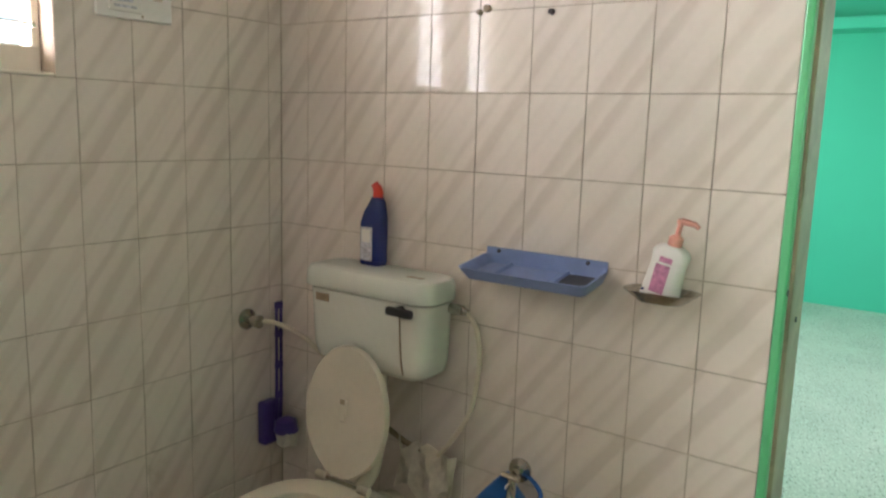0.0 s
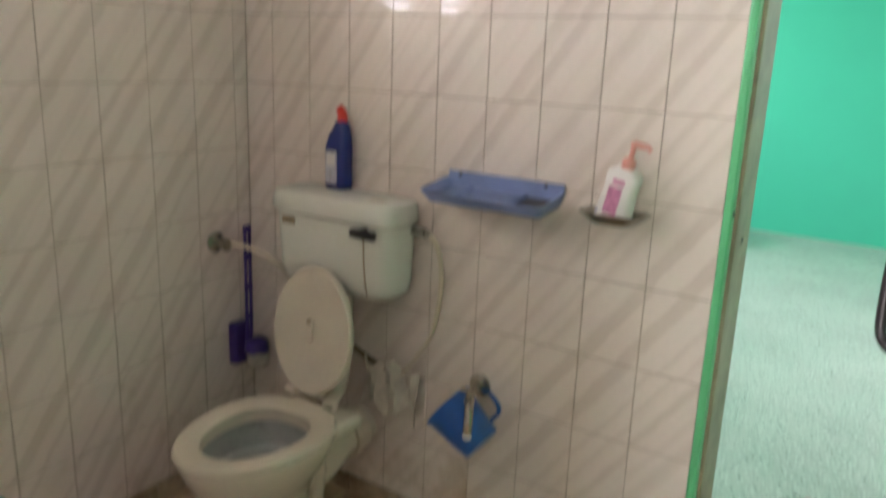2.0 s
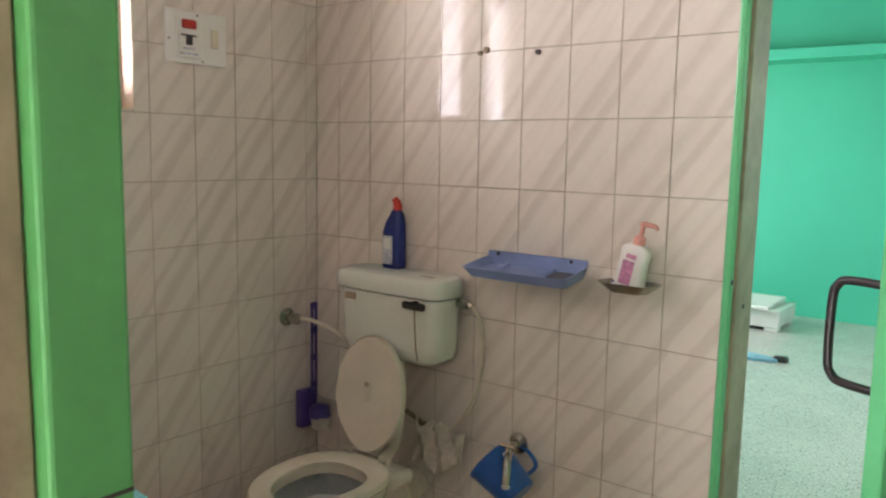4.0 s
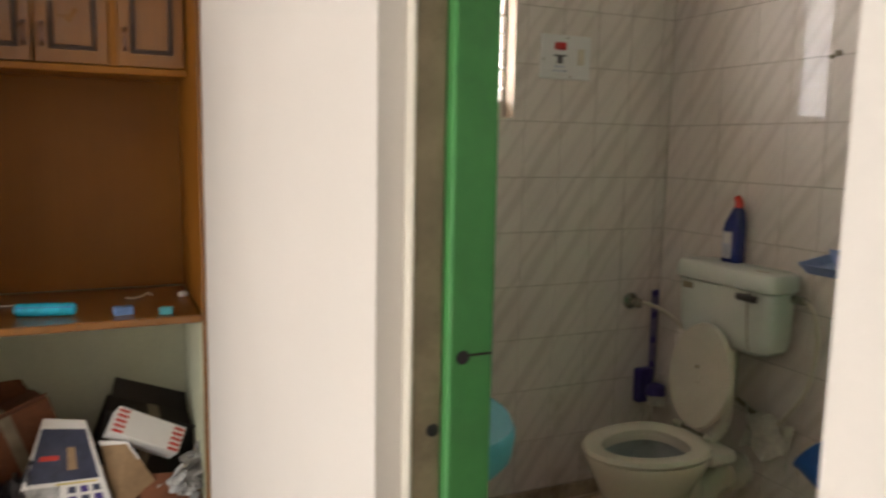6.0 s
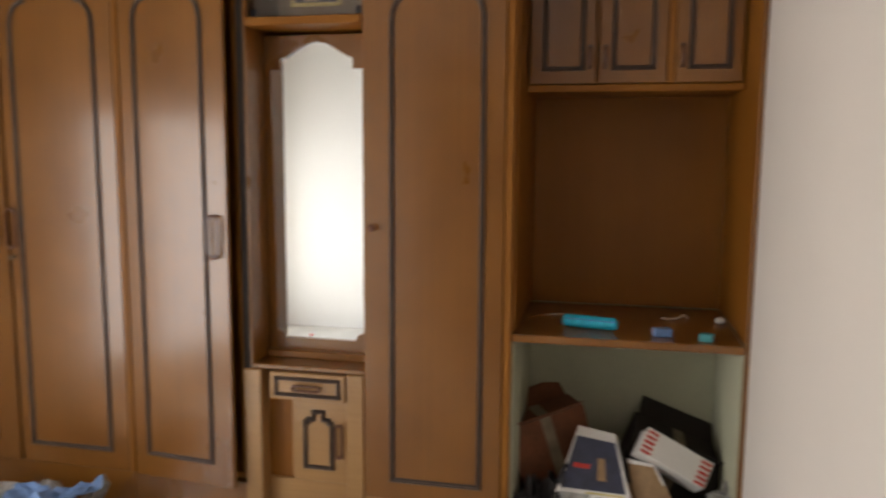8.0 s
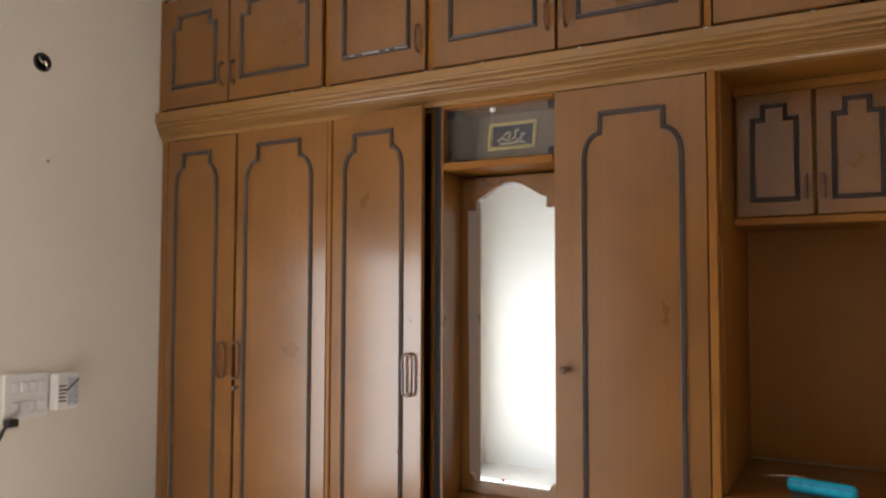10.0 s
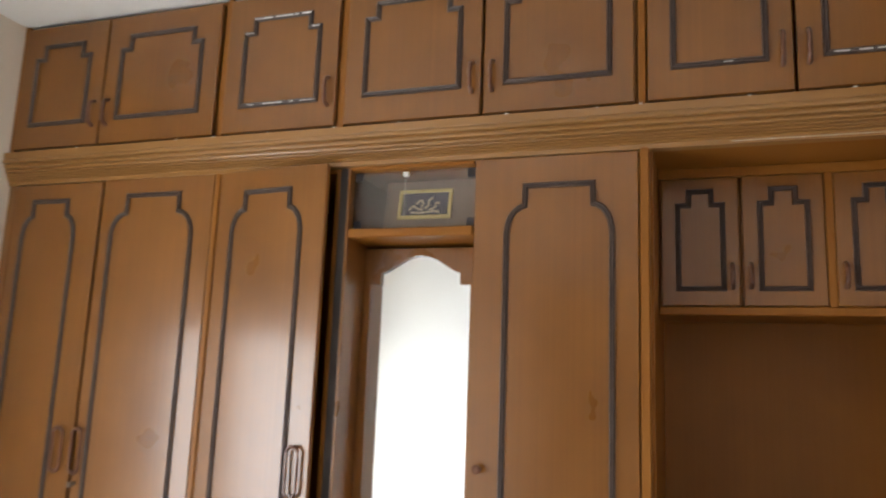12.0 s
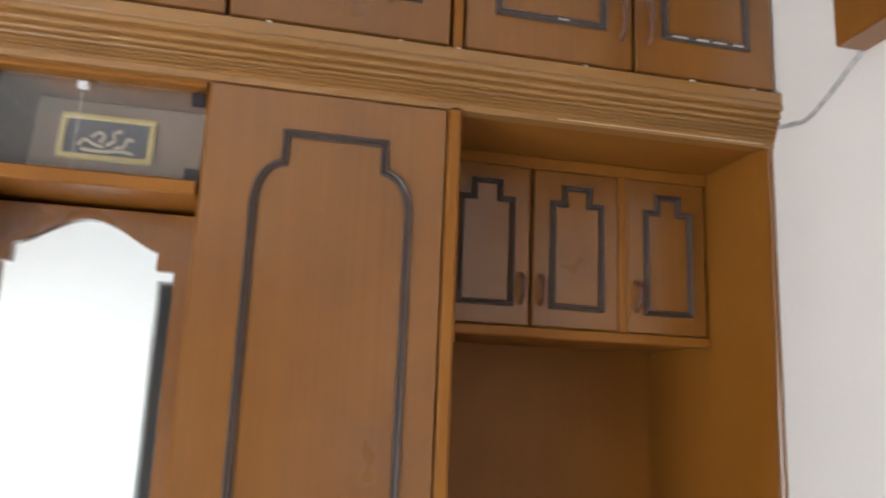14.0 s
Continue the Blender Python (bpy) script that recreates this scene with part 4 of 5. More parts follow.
tube(bm, [(CX1 + 0.035, -0.05, 0.905), (CX1 + 0.05, -0.05, 0.9)], 0.009, 10)
part("inlet_valve", bm, M_CHROME, C, "dull metal inlet valve", True)
part("supply_hose", tube(bmesh.new(), curve_pts([(CX1 + 0.048, -0.05, 0.902), (CX1 + 0.075, -0.045, 0.86), (CX1 + 0.078, -0.03, 0.76), (CX1 + 0.05, -0.025, 0.62), (CX1 - 0.01, -0.025, 0.52), (0.64, -0.02, 0.47)], 8), 0.007, 10), M_HOSE, T, "cream flexible hose", True)
part("flush_pipe", tube(bmesh.new(), curve_pts([(TX, -0.08, 0.72), (TX, -0.08, 0.55), (TX, -0.1, 0.42), (TX, -0.16, 0.37)], 6), 0.022, 12), M_CERAM, T, "", True)
part("wall_pipe", tube(bmesh.new(), [(0.6, -0.012, 0.465), (0.52, -0.012, 0.475), (0.45, -0.012, 0.5)], 0.009, 8), M_OLIVE, T, "stained pipe stub")

bm = bmesh.new()
bmesh.ops.create_grid(bm, x_segments=14, y_segments=8, size=0.5)
for v in bm.verts:
    u, w = v.co.x, v.co.y
    v.co = Vector((0.605 + u * 0.2, -0.03 - 0.018 * math.sin(u * 17 + w * 3) - 0.012 * abs(w), 0.42 + w * 0.14 + 0.03 * math.cos(u * 11) * (w - 0.2) + 0.012 * math.sin(u * 23)))
ext = bmesh.ops.extrude_face_region(bm, geom=list(bm.faces))
bmesh.ops.translate(bm, vec=(0, 0.003, 0), verts=[g for g in ext["geom"] if isinstance(g, bmesh.types.BMVert)])
whole("cloth_rag", bm, M_CLOTH, "crumpled whitish rag tied round the pipe", "rag", smooth=True)

# toilet cleaner bottle on the cistern
BT = thing("cleaner_bottle", (0.415, -0.075, 0.985), "navy toilet-cleaner bottle with red angled cap on the cistern", "bottle")
bm = loft(bmesh.new(), [rrect(0.378, 0.452, -0.1, -0.05, 0.985, 0.014), rrect(0.376, 0.454, -0.102, -0.048, 0.992, 0.015), rrect(0.376, 0.454, -0.102, -0.048, 1.11, 0.015), rrect(0.386, 0.454, -0.098, -0.052, 1.145, 0.015), rrect(0.405, 0.45, -0.095, -0.055, 1.175, 0.014), rrect(0.41, 0.442, -0.09, -0.06, 1.19, 0.012)])
part("body", bm, M_NAVY, BT, "", True)
bm = tube(bmesh.new(), curve_pts([(0.428, -0.075, 1.188), (0.429, -0.075, 1.203), (0.424, -0.076, 1.218), (0.416, -0.078, 1.228)], 4), [0.016] * 5 + [0.0145] * 4 + [0.012] * 4, 12)
part("cap", bm, M_RED, BT, "red nozzle cap", True)
part("paper_label", B((0.386, -0.1032, 1.0), (0.43, -0.1018, 1.1), 0.001), M_LABELG, BT, "grey printed label")
part("label_panel", B((0.391, -0.1042, 1.055), (0.424, -0.103, 1.093)), M_PAPERW, BT)

small = Matrix.Translation((0.414, -0.042, 0.985)) @ Matrix.Scale(0.93, 4) @ Matrix.Translation((-0.415, 0.075, -0.985))
for o in BT.children:
    o.data.transform(small)

# plastic wall tray
TR = thing("wall_tray", (0.927, -0.05, 1.02), "lavender-blue plastic wall tray fixed to the tiles", "tray")
bm = loft(bmesh.new(), [rrect(0.772, 1.086, -0.122, -0.003, 1.026, 0.014), rrect(0.757, 1.1, -0.142, -0.001, 1.058, 0.018), rrect(0.762, 1.095, -0.137, -0.006, 1.058, 0.016), rrect(0.778, 1.08, -0.122, -0.012, 1.036, 0.012)])
part("body", bm, M_TRAY, TR, "", True)
for x in (0.838, 0.995):
    part("divider", B((x, -0.124, 1.034), (x + 0.006, -0.012, 1.044), 0.002), M_TRAY, TR)
part("soap_pad", B((0.855, -0.115, 1.035), (0.98, -0.03, 1.039), 0.002), M_TRAY, TR)
part("drain_grid", B((1.008, -0.122, 1.036), (1.076, -0.03, 1.042), 0.001), M_BLACK, TR, "dark drain grid")
for x in (0.8, 1.045):
    bm = lathe(bmesh.new(), (x, -0.006, 1.066), [(0.005, 0), (0.005, 0.004), (0.002, 0.005)], 10, Matrix.Rotation(radians(90), 4, "X"))
    part("screw", bm, M_BLACK, TR)
sag = Matrix.Translation((0, 0, 1.058)) @ Matrix.Rotation(radians(9), 4, "X") @ Matrix.Translation((0, 0, -1.058))
for o in TR.children:
    if not o.name.startswith("screw"):
        o.data.transform(sag)
part("back_rim", B((0.762, -0.006, 1.055), (1.094, -0.0005, 1.074), 0.002), M_TRAY, TR)

# soap dish and hand wash bottle
bm = loft(bmesh.new(), [rrect(1.19, 1.29, -0.085, -0.002, 1.012, 0.03), rrect(1.158, 1.322, -0.1, -0.001, 1.036, 0.04), rrect(1.165, 1.315, -0.095, -0.005, 1.036, 0.038), rrect(1.19, 1.29, -0.08, -0.01, 1.022, 0.03)])
whole("soap_dish", bm, M_CHROME, "dull metal soap dish fixed to the tiles", "soap dish", smooth=True)
HW = thing("hand_wash_bottle", (1.235, -0.05, 1.023), "white hand-wash pump bottle with pink label, leaning in the dish", "bottle")
lean = Matrix.Translation((1.235, -0.05, 1.023)) @ Matrix.Rotation(radians(12), 4, "Y")
bm = loft(bmesh.new(), [rrect(-0.042, 0.042, -0.025, 0.025, 0, 0.018), rrect(-0.038, 0.038, -0.024, 0.024, 0.05, 0.018), rrect(-0.037, 0.037, -0.023, 0.023, 0.075, 0.018), rrect(-0.04, 0.04, -0.022, 0.022, 0.098, 0.016), rrect(-0.036, 0.036, -0.02, 0.02, 0.108, 0.015), rrect(-0.024, 0.024, -0.017, 0.017, 0.115, 0.013), rrect(-0.013, 0.013, -0.013, 0.013, 0.118, 0.012)])
bm.transform(lean)
part("body", bm, M_PAPERW, HW, "", True)
bm = lathe(bmesh.new(), (0, 0, 0), [(0.015, 0.117), (0.016, 0.135), (0.01, 0.14), (0.006, 0.142), (0.006, 0.165), (0.009, 0.166), (0.009, 0.176)], 14)
tube(bm, [(0, 0, 0.172), (0.03, 0, 0.174), (0.04, 0, 0.168)], [0.008, 0.006, 0.005], 10)
bm.transform(lean)
part("pump", bm, M_PINK, HW, "salmon pump head", True)
part("print_panel", B((-0.02, -0.0262, 0.012), (0.012, -0.0248, 0.075), 0.0005, lean), M_LABELP, HW, "pink printed label")
part("print_mark", B((-0.016, -0.0235, 0.08), (0.012, -0.022, 0.092), 0.0005, lean), M_LABELP, HW)
part("print_mark", B((-0.036, -0.0262, 0.008), (-0.03, -0.0248, 0.014), 0.0005, lean), M_NAVY, HW)

# bib tap with a blue mug hung on it
TP = thing("water_tap", (0.905, 0, 0.49), "old chrome bib tap on the tiled wall", "tap")
bm = lathe(bmesh.new(), (0.89, 0.0, 0.497), [(0.032, 0), (0.032, 0.006), (0.014, 0.012), (0.013, 0.05)], 18, Matrix.Rotation(radians(90), 4, "X"))
tube(bm, [(0.89, -0.045, 0.497), (0.93, -0.125, 0.507)], 0.0135, 12)
tube(bm, curve_pts([(0.93, -0.12, 0.506), (0.945, -0.15, 0.5), (0.951, -0.16, 0.478), (0.951, -0.162, 0.44)], 5), 0.0125, 12)
tube(bm, [(0.926, -0.118, 0.507), (0.926, -0.118, 0.53)], 0.01, 10)
part("spout", bm, M_CHROME, TP, "", True)
part("handle", tube(bmesh.new(), [(0.902, -0.118, 0.532), (0.95, -0.118, 0.532)], 0.0075, 10), M_CHROME, TP, "", True)
part("outlet", lathe(bmesh.new(), (0.951, -0.162, 0.428), [(0.011, 0), (0.012, 0.004), (0.012, 0.016)], 12), M_PAPERW, TP, "white outlet washer", True)


def mug(name, m, label):
    t = thing(name, m.translation, label, "mug")
    bm = lathe(bmesh.new(), (0, 0, 0), [(0.046, 0), (0.05, 0.004), (0.064, 0.115), (0.068, 0.12), (0.068, 0.125), (0.062, 0.125), (0.06, 0.115), (0.046, 0.006)], 28)
    bm.transform(m)
    part("body", bm, M_BLUE, t, "", True)
    bm = tube(bmesh.new(), curve_pts([(0.062, 0, 0.108), (0.1, 0, 0.105), (0.108, 0, 0.07), (0.095, 0, 0.035), (0.055, 0, 0.03)], 5), 0.006, 8)
    bm.transform(m)
    part("handle", bm, M_BLUE, t, "", True)
    return t


mug("hanging_mug", Matrix.Translation((0.966, -0.108, 0.392)) @ Matrix.Rotation(radians(-55), 4, "Y") @ Matrix.Rotation(radians(66), 4, "Z") @ Matrix.Scale(1.08, 4), "blue plastic bath mug hung from the tap")
mug("floor_mug", Matrix.Translation((0.318, -0.562, 0.104)) @ Matrix.Rotation(radians(180), 4, "X") @ Matrix.Rotation(radians(-143), 4, "Z") @ Matrix.Scale(0.83, 4), "blue plastic mug upside down on the floor")

# angle valve with hose on the side wall
AV = thing("angle_valve", (0, -0.146, 0.775), "dull chrome angle valve with a cream hose", "tap")
bm = lathe(bmesh.new(), (0.0, -0.146, 0.775), [(0.032, 0), (0.032, 0.006), (0.014, 0.012), (0.014, 0.045), (0.02, 0.047), (0.02, 0.06), (0.012, 0.062)], 18, Matrix.Rotation(radians(90), 4, "Y"))
part("body", bm, M_CHROME, AV, "", True)
part("hose", tube(bmesh.new(), curve_pts([(0.04, -0.14, 0.77), (0.09, -0.12, 0.775), (0.17, -0.08, 0.74), (0.26, -0.06, 0.68), (0.33, -0.06, 0.66)], 7), 0.0075, 10), M_HOSE, AV, "", True)

# toilet brush in its wall holder
BR = thing("toilet_brush", (0.03, -0.06, 0.36), "purple toilet brush in a wall holder, white bristles", "brush")
bm = bmesh.new()
for y in (-0.07, -0.052):
    tube(bm, [(0.05, y, 0.81), (0.05, y, 0.5), (0.045, y, 0.42)], 0.0055, 8)
for z in (0.81, 0.72, 0.62, 0.52):
    box(bm, (0.044, -0.076, z - 0.012), (0.056, -0.046, z + 0.012), 0.003)
part("handle", bm, M_PURPLE, BR)
part("holder", B((0.002, -0.11, 0.36), (0.04, -0.045, 0.5), 0.008, None, 2), M_PURPLE, BR)
bm = lathe(bmesh.new(), (0.075, -0.05, 0.355), [(0.02, 0), (0.034, 0.01), (0.036, 0.045), (0.02, 0.06)], 16)
for v in bm.verts:
    v.co += Vector((random.uniform(-1, 1), random.uniform(-1, 1), random.uniform(-1, 1))) * 0.004
part("bristles", bm, M_CLOTH, BR, "dirty white bristles")
part("cup", lathe(bmesh.new(), (0.07, -0.05, 0.398), [(0.036, 0), (0.04, 0.005), (0.034, 0.04), (0.012, 0.05)], 16), M_PURPLE, BR, "", True)

# wash basin on the door-side wall
BS = thing("wash_basin", (0.86, -1.43, 0.6), "turquoise ceramic wash basin fixed to the wall", "basin")
bm = loft(bmesh.new(), [oval(0.925, -1.45, 0.12, 0.09, 0.668), oval(0.925, -1.43, 0.2, 0.13, 0.69), oval(0.925, -1.42, 0.243, 0.165, 0.742), oval(0.925, -1.42, 0.25, 0.172, 0.788), oval(0.925, -1.42, 0.242, 0.166, 0.804), oval(0.925, -1.425, 0.2, 0.125, 0.802), oval(0.925, -1.425, 0.186, 0.112, 0.786), oval(0.925, -1.43, 0.13, 0.08, 0.72), oval(0.925, -1.435, 0.03, 0.03, 0.7)])
part("bowl", bm, M_TURQ, BS, "", True)
part("back_ledge", B((0.7, -1.598, 0.72), (1.1, -1.53, 0.803), 0.02, None, 3), M_TURQ, BS, "", True)
part("waste_pipe", tube(bmesh.new(), curve_pts([(0.925, -1.45, 0.67), (0.925, -1.45, 0.56), (0.925, -1.5, 0.5), (0.925, -1.598, 0.5)], 5), 0.02, 12), M_PAPERW, BS, "white plastic waste pipe", True)

# drain
DR = thing("floor_drain", (0.1, -0.66, 0), "broken floor drain full of black grime", "drain")
bm = bmesh.new()
bmesh.ops.create_grid(bm, x_segments=16, y_segments=16, size=0.5)
for v in bm.verts:
    r = 1 + 0.25 * noise.noise(Vector((v.co.x * 4, v.co.y * 4, 2)))
    x, y = v.co.x * r, v.co.y * r
    v.co = Vector((0.115 + x * 0.2, -0.67 + y * 0.3, 0.004 + 0.006 * noise.noise(Vector((x * 9, y * 9, 0)))))
part("grime", bm, M_GRIME, DR)
part("wrapper", B((-0.03, -0.014, 0), (0.03, 0.014, 0.003), 0.001, Matrix.Translation((0.17, -0.62, 0.012)) @ Matrix.Rotation(radians(35), 4, "Z") @ Matrix.Rotation(radians(12), 4, "X")), M_PAPERW, DR, "pale scrap of wrapper")

for k in range(7):
    a = random.uniform(0, 6.28)
    x, y = 0.12 + 0.07 * math.cos(a) * random.random(), -0.67 + 0.1 * math.sin(a) * random.random()
    part("rubble", B((-0.012, -0.009, 0), (0.012, 0.009, 0.008), 0.002, Matrix.Translation((x, y, 0.006)) @ Matrix.Rotation(a, 4, "Z") @ Matrix.Rotation(radians(15), 4, "X") @ Matrix.Scale(random.uniform(0.6, 1.5), 4)), M_FTILE if k % 2 else M_SKIRT, DR, "broken tile crumb")

# switch plate
SW = thing("switch_plate", (0.003, -0.493, 1.69), "white switch plate with red geyser switch and small switch", "switch")
part("plate", B((0, -0.6, 1.612), (0.009, -0.388, 1.768), 0.003), M_PAPERW, SW)
part("module", B((0.009, -0.568, 1.628), (0.014, -0.478, 1.748), 0.002), M_PAPERW, SW, "raised cream module")
part("red_switch", B((0.014, -0.548, 1.714), (0.019, -0.5, 1.74), 0.004, None, 2), M_RED, SW, "red rocker")
part("indicator", B((0.014, -0.535, 1.666), (0.016, -0.512, 1.695), 0.001), M_BLACK, SW)
part("marking", B((0.0138, -0.55, 1.692), (0.0148, -0.497, 1.697)), M_BLACK, SW)
part("marking", B((0.0138, -0.545, 1.652), (0.0148, -0.503, 1.66)), M_LABELG, SW)
part("marking", B((0.0138, -0.555, 1.638), (0.0148, -0.493, 1.644)), M_LABELG, SW)
part("small_switch", B((0.009, -0.445, 1.665), (0.014, -0.418, 1.722), 0.002), M_HOSE, SW, "yellowed rocker switch")
for y, z in ((-0.49, 1.757), (-0.588, 1.68), (-0.474, 1.622)):
    bm = lathe(bmesh.new(), (0.009, y, z), [(0.004, 0), (0.003, 0.001)], 8, Matrix.Rotation(radians(90), 4, "Y"))
    part("screw", bm, M_OLIVE, SW)

LH = thing("lamp_holder", (0, -0.484, 1.955), "dark brown round lamp holder on the tiled wall", "lamp holder")
part("rose", lathe(bmesh.new(), (0, -0.484, 1.955), [(0.04, 0), (0.04, 0.008), (0.03, 0.016), (0.022, 0.02)], 20, Matrix.Rotation(radians(90), 4, "Y")), M_HANDLE, LH, "", True)
part("socket", lathe(bmesh.new(), (0.018, -0.484, 1.955), [(0.02, 0), (0.02, 0.03), (0.017, 0.034)], 16, Matrix.Rotation(radians(90), 4, "Y")), M_BLACK, LH, "", True)

# old screw plugs in the tiles
for x, z in ((0.713, 1.657), (0.912, 1.648)):
    bm = lathe(bmesh.new(), (x, 0.0, z), [(0.008, 0), (0.006, 0.012), (0.003, 0.014)], 10, Matrix.Rotation(radians(90), 4, "X"))
    if x < 0.8:
        lathe(bm, (x + 0.022, 0.0, z + 0.008), [(0.01, 0), (0.009, 0.01), (0.004, 0.012)], 10, Matrix.Rotation(radians(90), 4, "X"))
    whole("screw_plug", bm, M_OLIVE if x < 0.8 else M_BLACK, "old screw plug in the wall tiles", "screw", "old screw plugs", smooth=True)

# ---- shelf things ----
PC = thing("nylon_pouch", (-0.343, -2.215, 0.796), "shiny cyan cylindrical pouch lying on the shelf", "pouch")
bm = tube(bmesh.new(), [(-0.362, -2.304, 0.818), (-0.361, -2.296, 0.818), (-0.343, -2.215, 0.818), (-0.326, -2.133, 0.818), (-0.324, -2.124, 0.818)], [0.014, 0.021, 0.022, 0.021, 0.013], 16)
part("body", bm, M_CYAN, PC, "", True)
part("seam", tube(bmesh.new(), [(-0.342, -2.297, 0.828), (-0.307, -2.133, 0.828)], 0.0018, 6), M_BLUE, PC)
whole("small_carton", B((-0.02, -0.028, 0), (0.02, 0.028, 0.026), 0.002, Matrix.Translation((-0.293, -1.984, 0.7955)) @ Matrix.Rotation(radians(10), 4, "Z")), M_BLUEP, "small blue and white carton on the shelf", "box")
whole("small_carton", B((-0.016, -0.02, 0), (0.016, 0.02, 0.024), 0.002, Matrix.Translation((-0.254, -1.853, 0.7955)) @ Matrix.Rotation(radians(-15), 4, "Z")), M_TURQ, "small teal carton on the shelf", "box")
whole("paper_scrap", B((-0.014, -0.014, 0), (0.014, 0.014, 0.018), 0.004, Matrix.Translation((-0.54, -1.772, 0.7955)) @ Matrix.Rotation(radians(25), 4, "Z")), M_PAPERW, "crumpled white paper scrap on the shelf", "paper")
whole("cord_scrap", tube(bmesh.new(), curve_pts([(-0.56, -1.965, 0.8), (-0.54, -1.945, 0.8), (-0.55, -1.915, 0.803), (-0.585, -1.89, 0.808), (-0.57, -1.88, 0.801)], 5), 0.004, 8), M_CLOTH, "short piece of pale cord on the shelf", "cord", smooth=True)
whole("wire_loop", tube(bmesh.new(), curve_pts([(-0.3, -2.42, 0.799), (-0.42, -2.43, 0.799), (-0.52, -2.37, 0.799), (-0.55, -2.27, 0.799)], 6), 0.0022, 6), M_CHROME, "thin bent wire lying on the shelf", "wire")


def slab(name, size, m, material, label, category, extra=()):
    t = thing(name, m.translation, label, category, "cartons and papers heaped in the niche")
    w, h, dpt = size
    part("body", B((-dpt / 2, -w / 2, 0), (dpt / 2, w / 2, h), 0.003, m), material, t)
    if not extra:
        for q, ang in ((-1, 38), (1, -24)):
            part("flap", B((-dpt * 0.45, -w * 0.46, 0), (dpt * 0.02, w * 0.46, 0.003), 0.001, m @ Matrix.Translation((dpt * 0.46 * q, 0, h)) @ Matrix.Rotation(radians(ang if q < 0 else 180 + ang), 4, "Y") @ Matrix.Translation((0, 0, 0.001))), material, t)
        part("tape", B((-dpt * 0.505, -0.02, h * 0.1), (dpt * 0.505, 0.02, h * 1.004), 0, m), M_OLIVE, t, "brown packing tape")
    for nm, (y0, z0, y1, z1), mm in extra:
        part(nm, B((dpt / 2 - 0.001, y0, z0), (dpt / 2 + 0.0015, y1, z1), 0, m), mm, t)
    return t


R = lambda ax, d: Matrix.Rotation(radians(d), 4, ax)
P = Matrix.Translation


def carton(name, tl, tr, br, bl, depth, material, label, decals=(), category="box"):
    """A box known by its front face; decals are (name, u0, v0, u1, v1, material) on that face."""
    t = thing(name, (Vector(bl) + Vector(br)) / 2, label, category, "cartons and papers heaped in the niche")
    tl, tr, br, bl = (Vector(p) for p in (tl, tr, br, bl))
    nrm = (br - bl).cross(tl - bl).normalized()
    at = lambda u, v, k: (bl * (1 - u) + br * u) * (1 - v) + (tl * (1 - u) + tr * u) * v + nrm * k
    bm = loft(bmesh.new(), [[at(u, v, k) for u, v in ((0, 0), (1, 0), (1, 1), (0, 1))] for k in (-depth, 0)])
    bmesh.ops.bevel(bm, geom=list(bm.edges), offset=0.0025, segments=1, affect="EDGES")
    part("body", bm, material, t)
    for nm, u0, v0, u1, v1, mm in decals:
        part(nm, loft(bmesh.new(), [[at(u, v, k) for u, v in ((u0, v0), (u1, v0), (u1, v1), (u0, v1))] for k in (-0.001, 0.0012)]), mm, t)
    return t


carton("printed_carton", (-0.45, -2.245, 0.42), (-0.44, -2.115, 0.4), (-0.235, -2.027, 0.125), (-0.235, -2.35, 0.122), 0.045, M_PAPERW, "white-edged carton with dark blue printed picture, leaning",
       [("printed_picture", 0.05, 0.4, 0.94, 0.9, M_DKBLUE), ("print_mark", 0.14, 0.6, 0.42, 0.645, M_RED), ("printed_blot", 0.55, 0.5, 0.68, 0.72, M_CARD), ("printed_sheet", 0.05, 0.02, 0.46, 0.36, M_GREYP),
        ("print_strip", 0.4, 0.365, 0.9, 0.385, M_YELLOWP), ("print_strip", 0.5, 0.03, 0.95, 0.06, M_YELLOWP)]
       + [("printed_box", 0.55 + 0.14 * a, 0.1 + 0.09 * b, 0.64 + 0.14 * a, 0.16 + 0.09 * b, M_PURPLE if (a + b) % 2 else M_DKBLUE) for a in range(3) for b in range(3)])
carton("striped_carton", (-0.43, -2.002, 0.442), (-0.43, -1.782, 0.328), (-0.37, -1.82, 0.258), (-0.37, -2.04, 0.374), 0.085, M_PAPERW, "white carton with red striped ends",
       [("stripe", u, 0.04 + 0.19 * k, u + 0.15, 0.14 + 0.19 * k, M_RED) for u in (0.02, 0.83) for k in range(5)])
carton("cardboard_sheet", (-0.42, -2.075, 0.325), (-0.4, -1.985, 0.318), (-0.33, -1.9, 0.19), (-0.27, -2.02, 0.122), 0.006, M_CARD, "torn brown corrugated cardboard sheet with a white edge", [("torn_edge", 0.0, 0.93, 1.0, 1.0, M_PAPERW), ("torn_edge", 0.93, 0.55, 1.0, 1.0, M_PAPERW)], "cardboard")
carton("low_carton", (-0.36, -1.935, 0.205), (-0.34, -1.775, 0.2), (-0.25, -1.765, 0.122), (-0.25, -1.965, 0.122), 0.05, M_CARDR, "reddish brown carton with a pale label", [("paper_label", 0.3, 0.35, 0.98, 0.65, M_GREYP)])
slab("brown_carton", (0.3, 0.26, 0.2), P((-0.6, -2.32, 0.16)) @ R("X", 18) @ R("Z", 20), M_CARDR, "reddish brown cardboard carton at the back", "box")
slab("dark_carton", (0.34, 0.2, 0.2), P((-0.62, -1.95, 0.15)) @ R("X", -20), M_DARK, "dark shoe carton under the heap", "box")


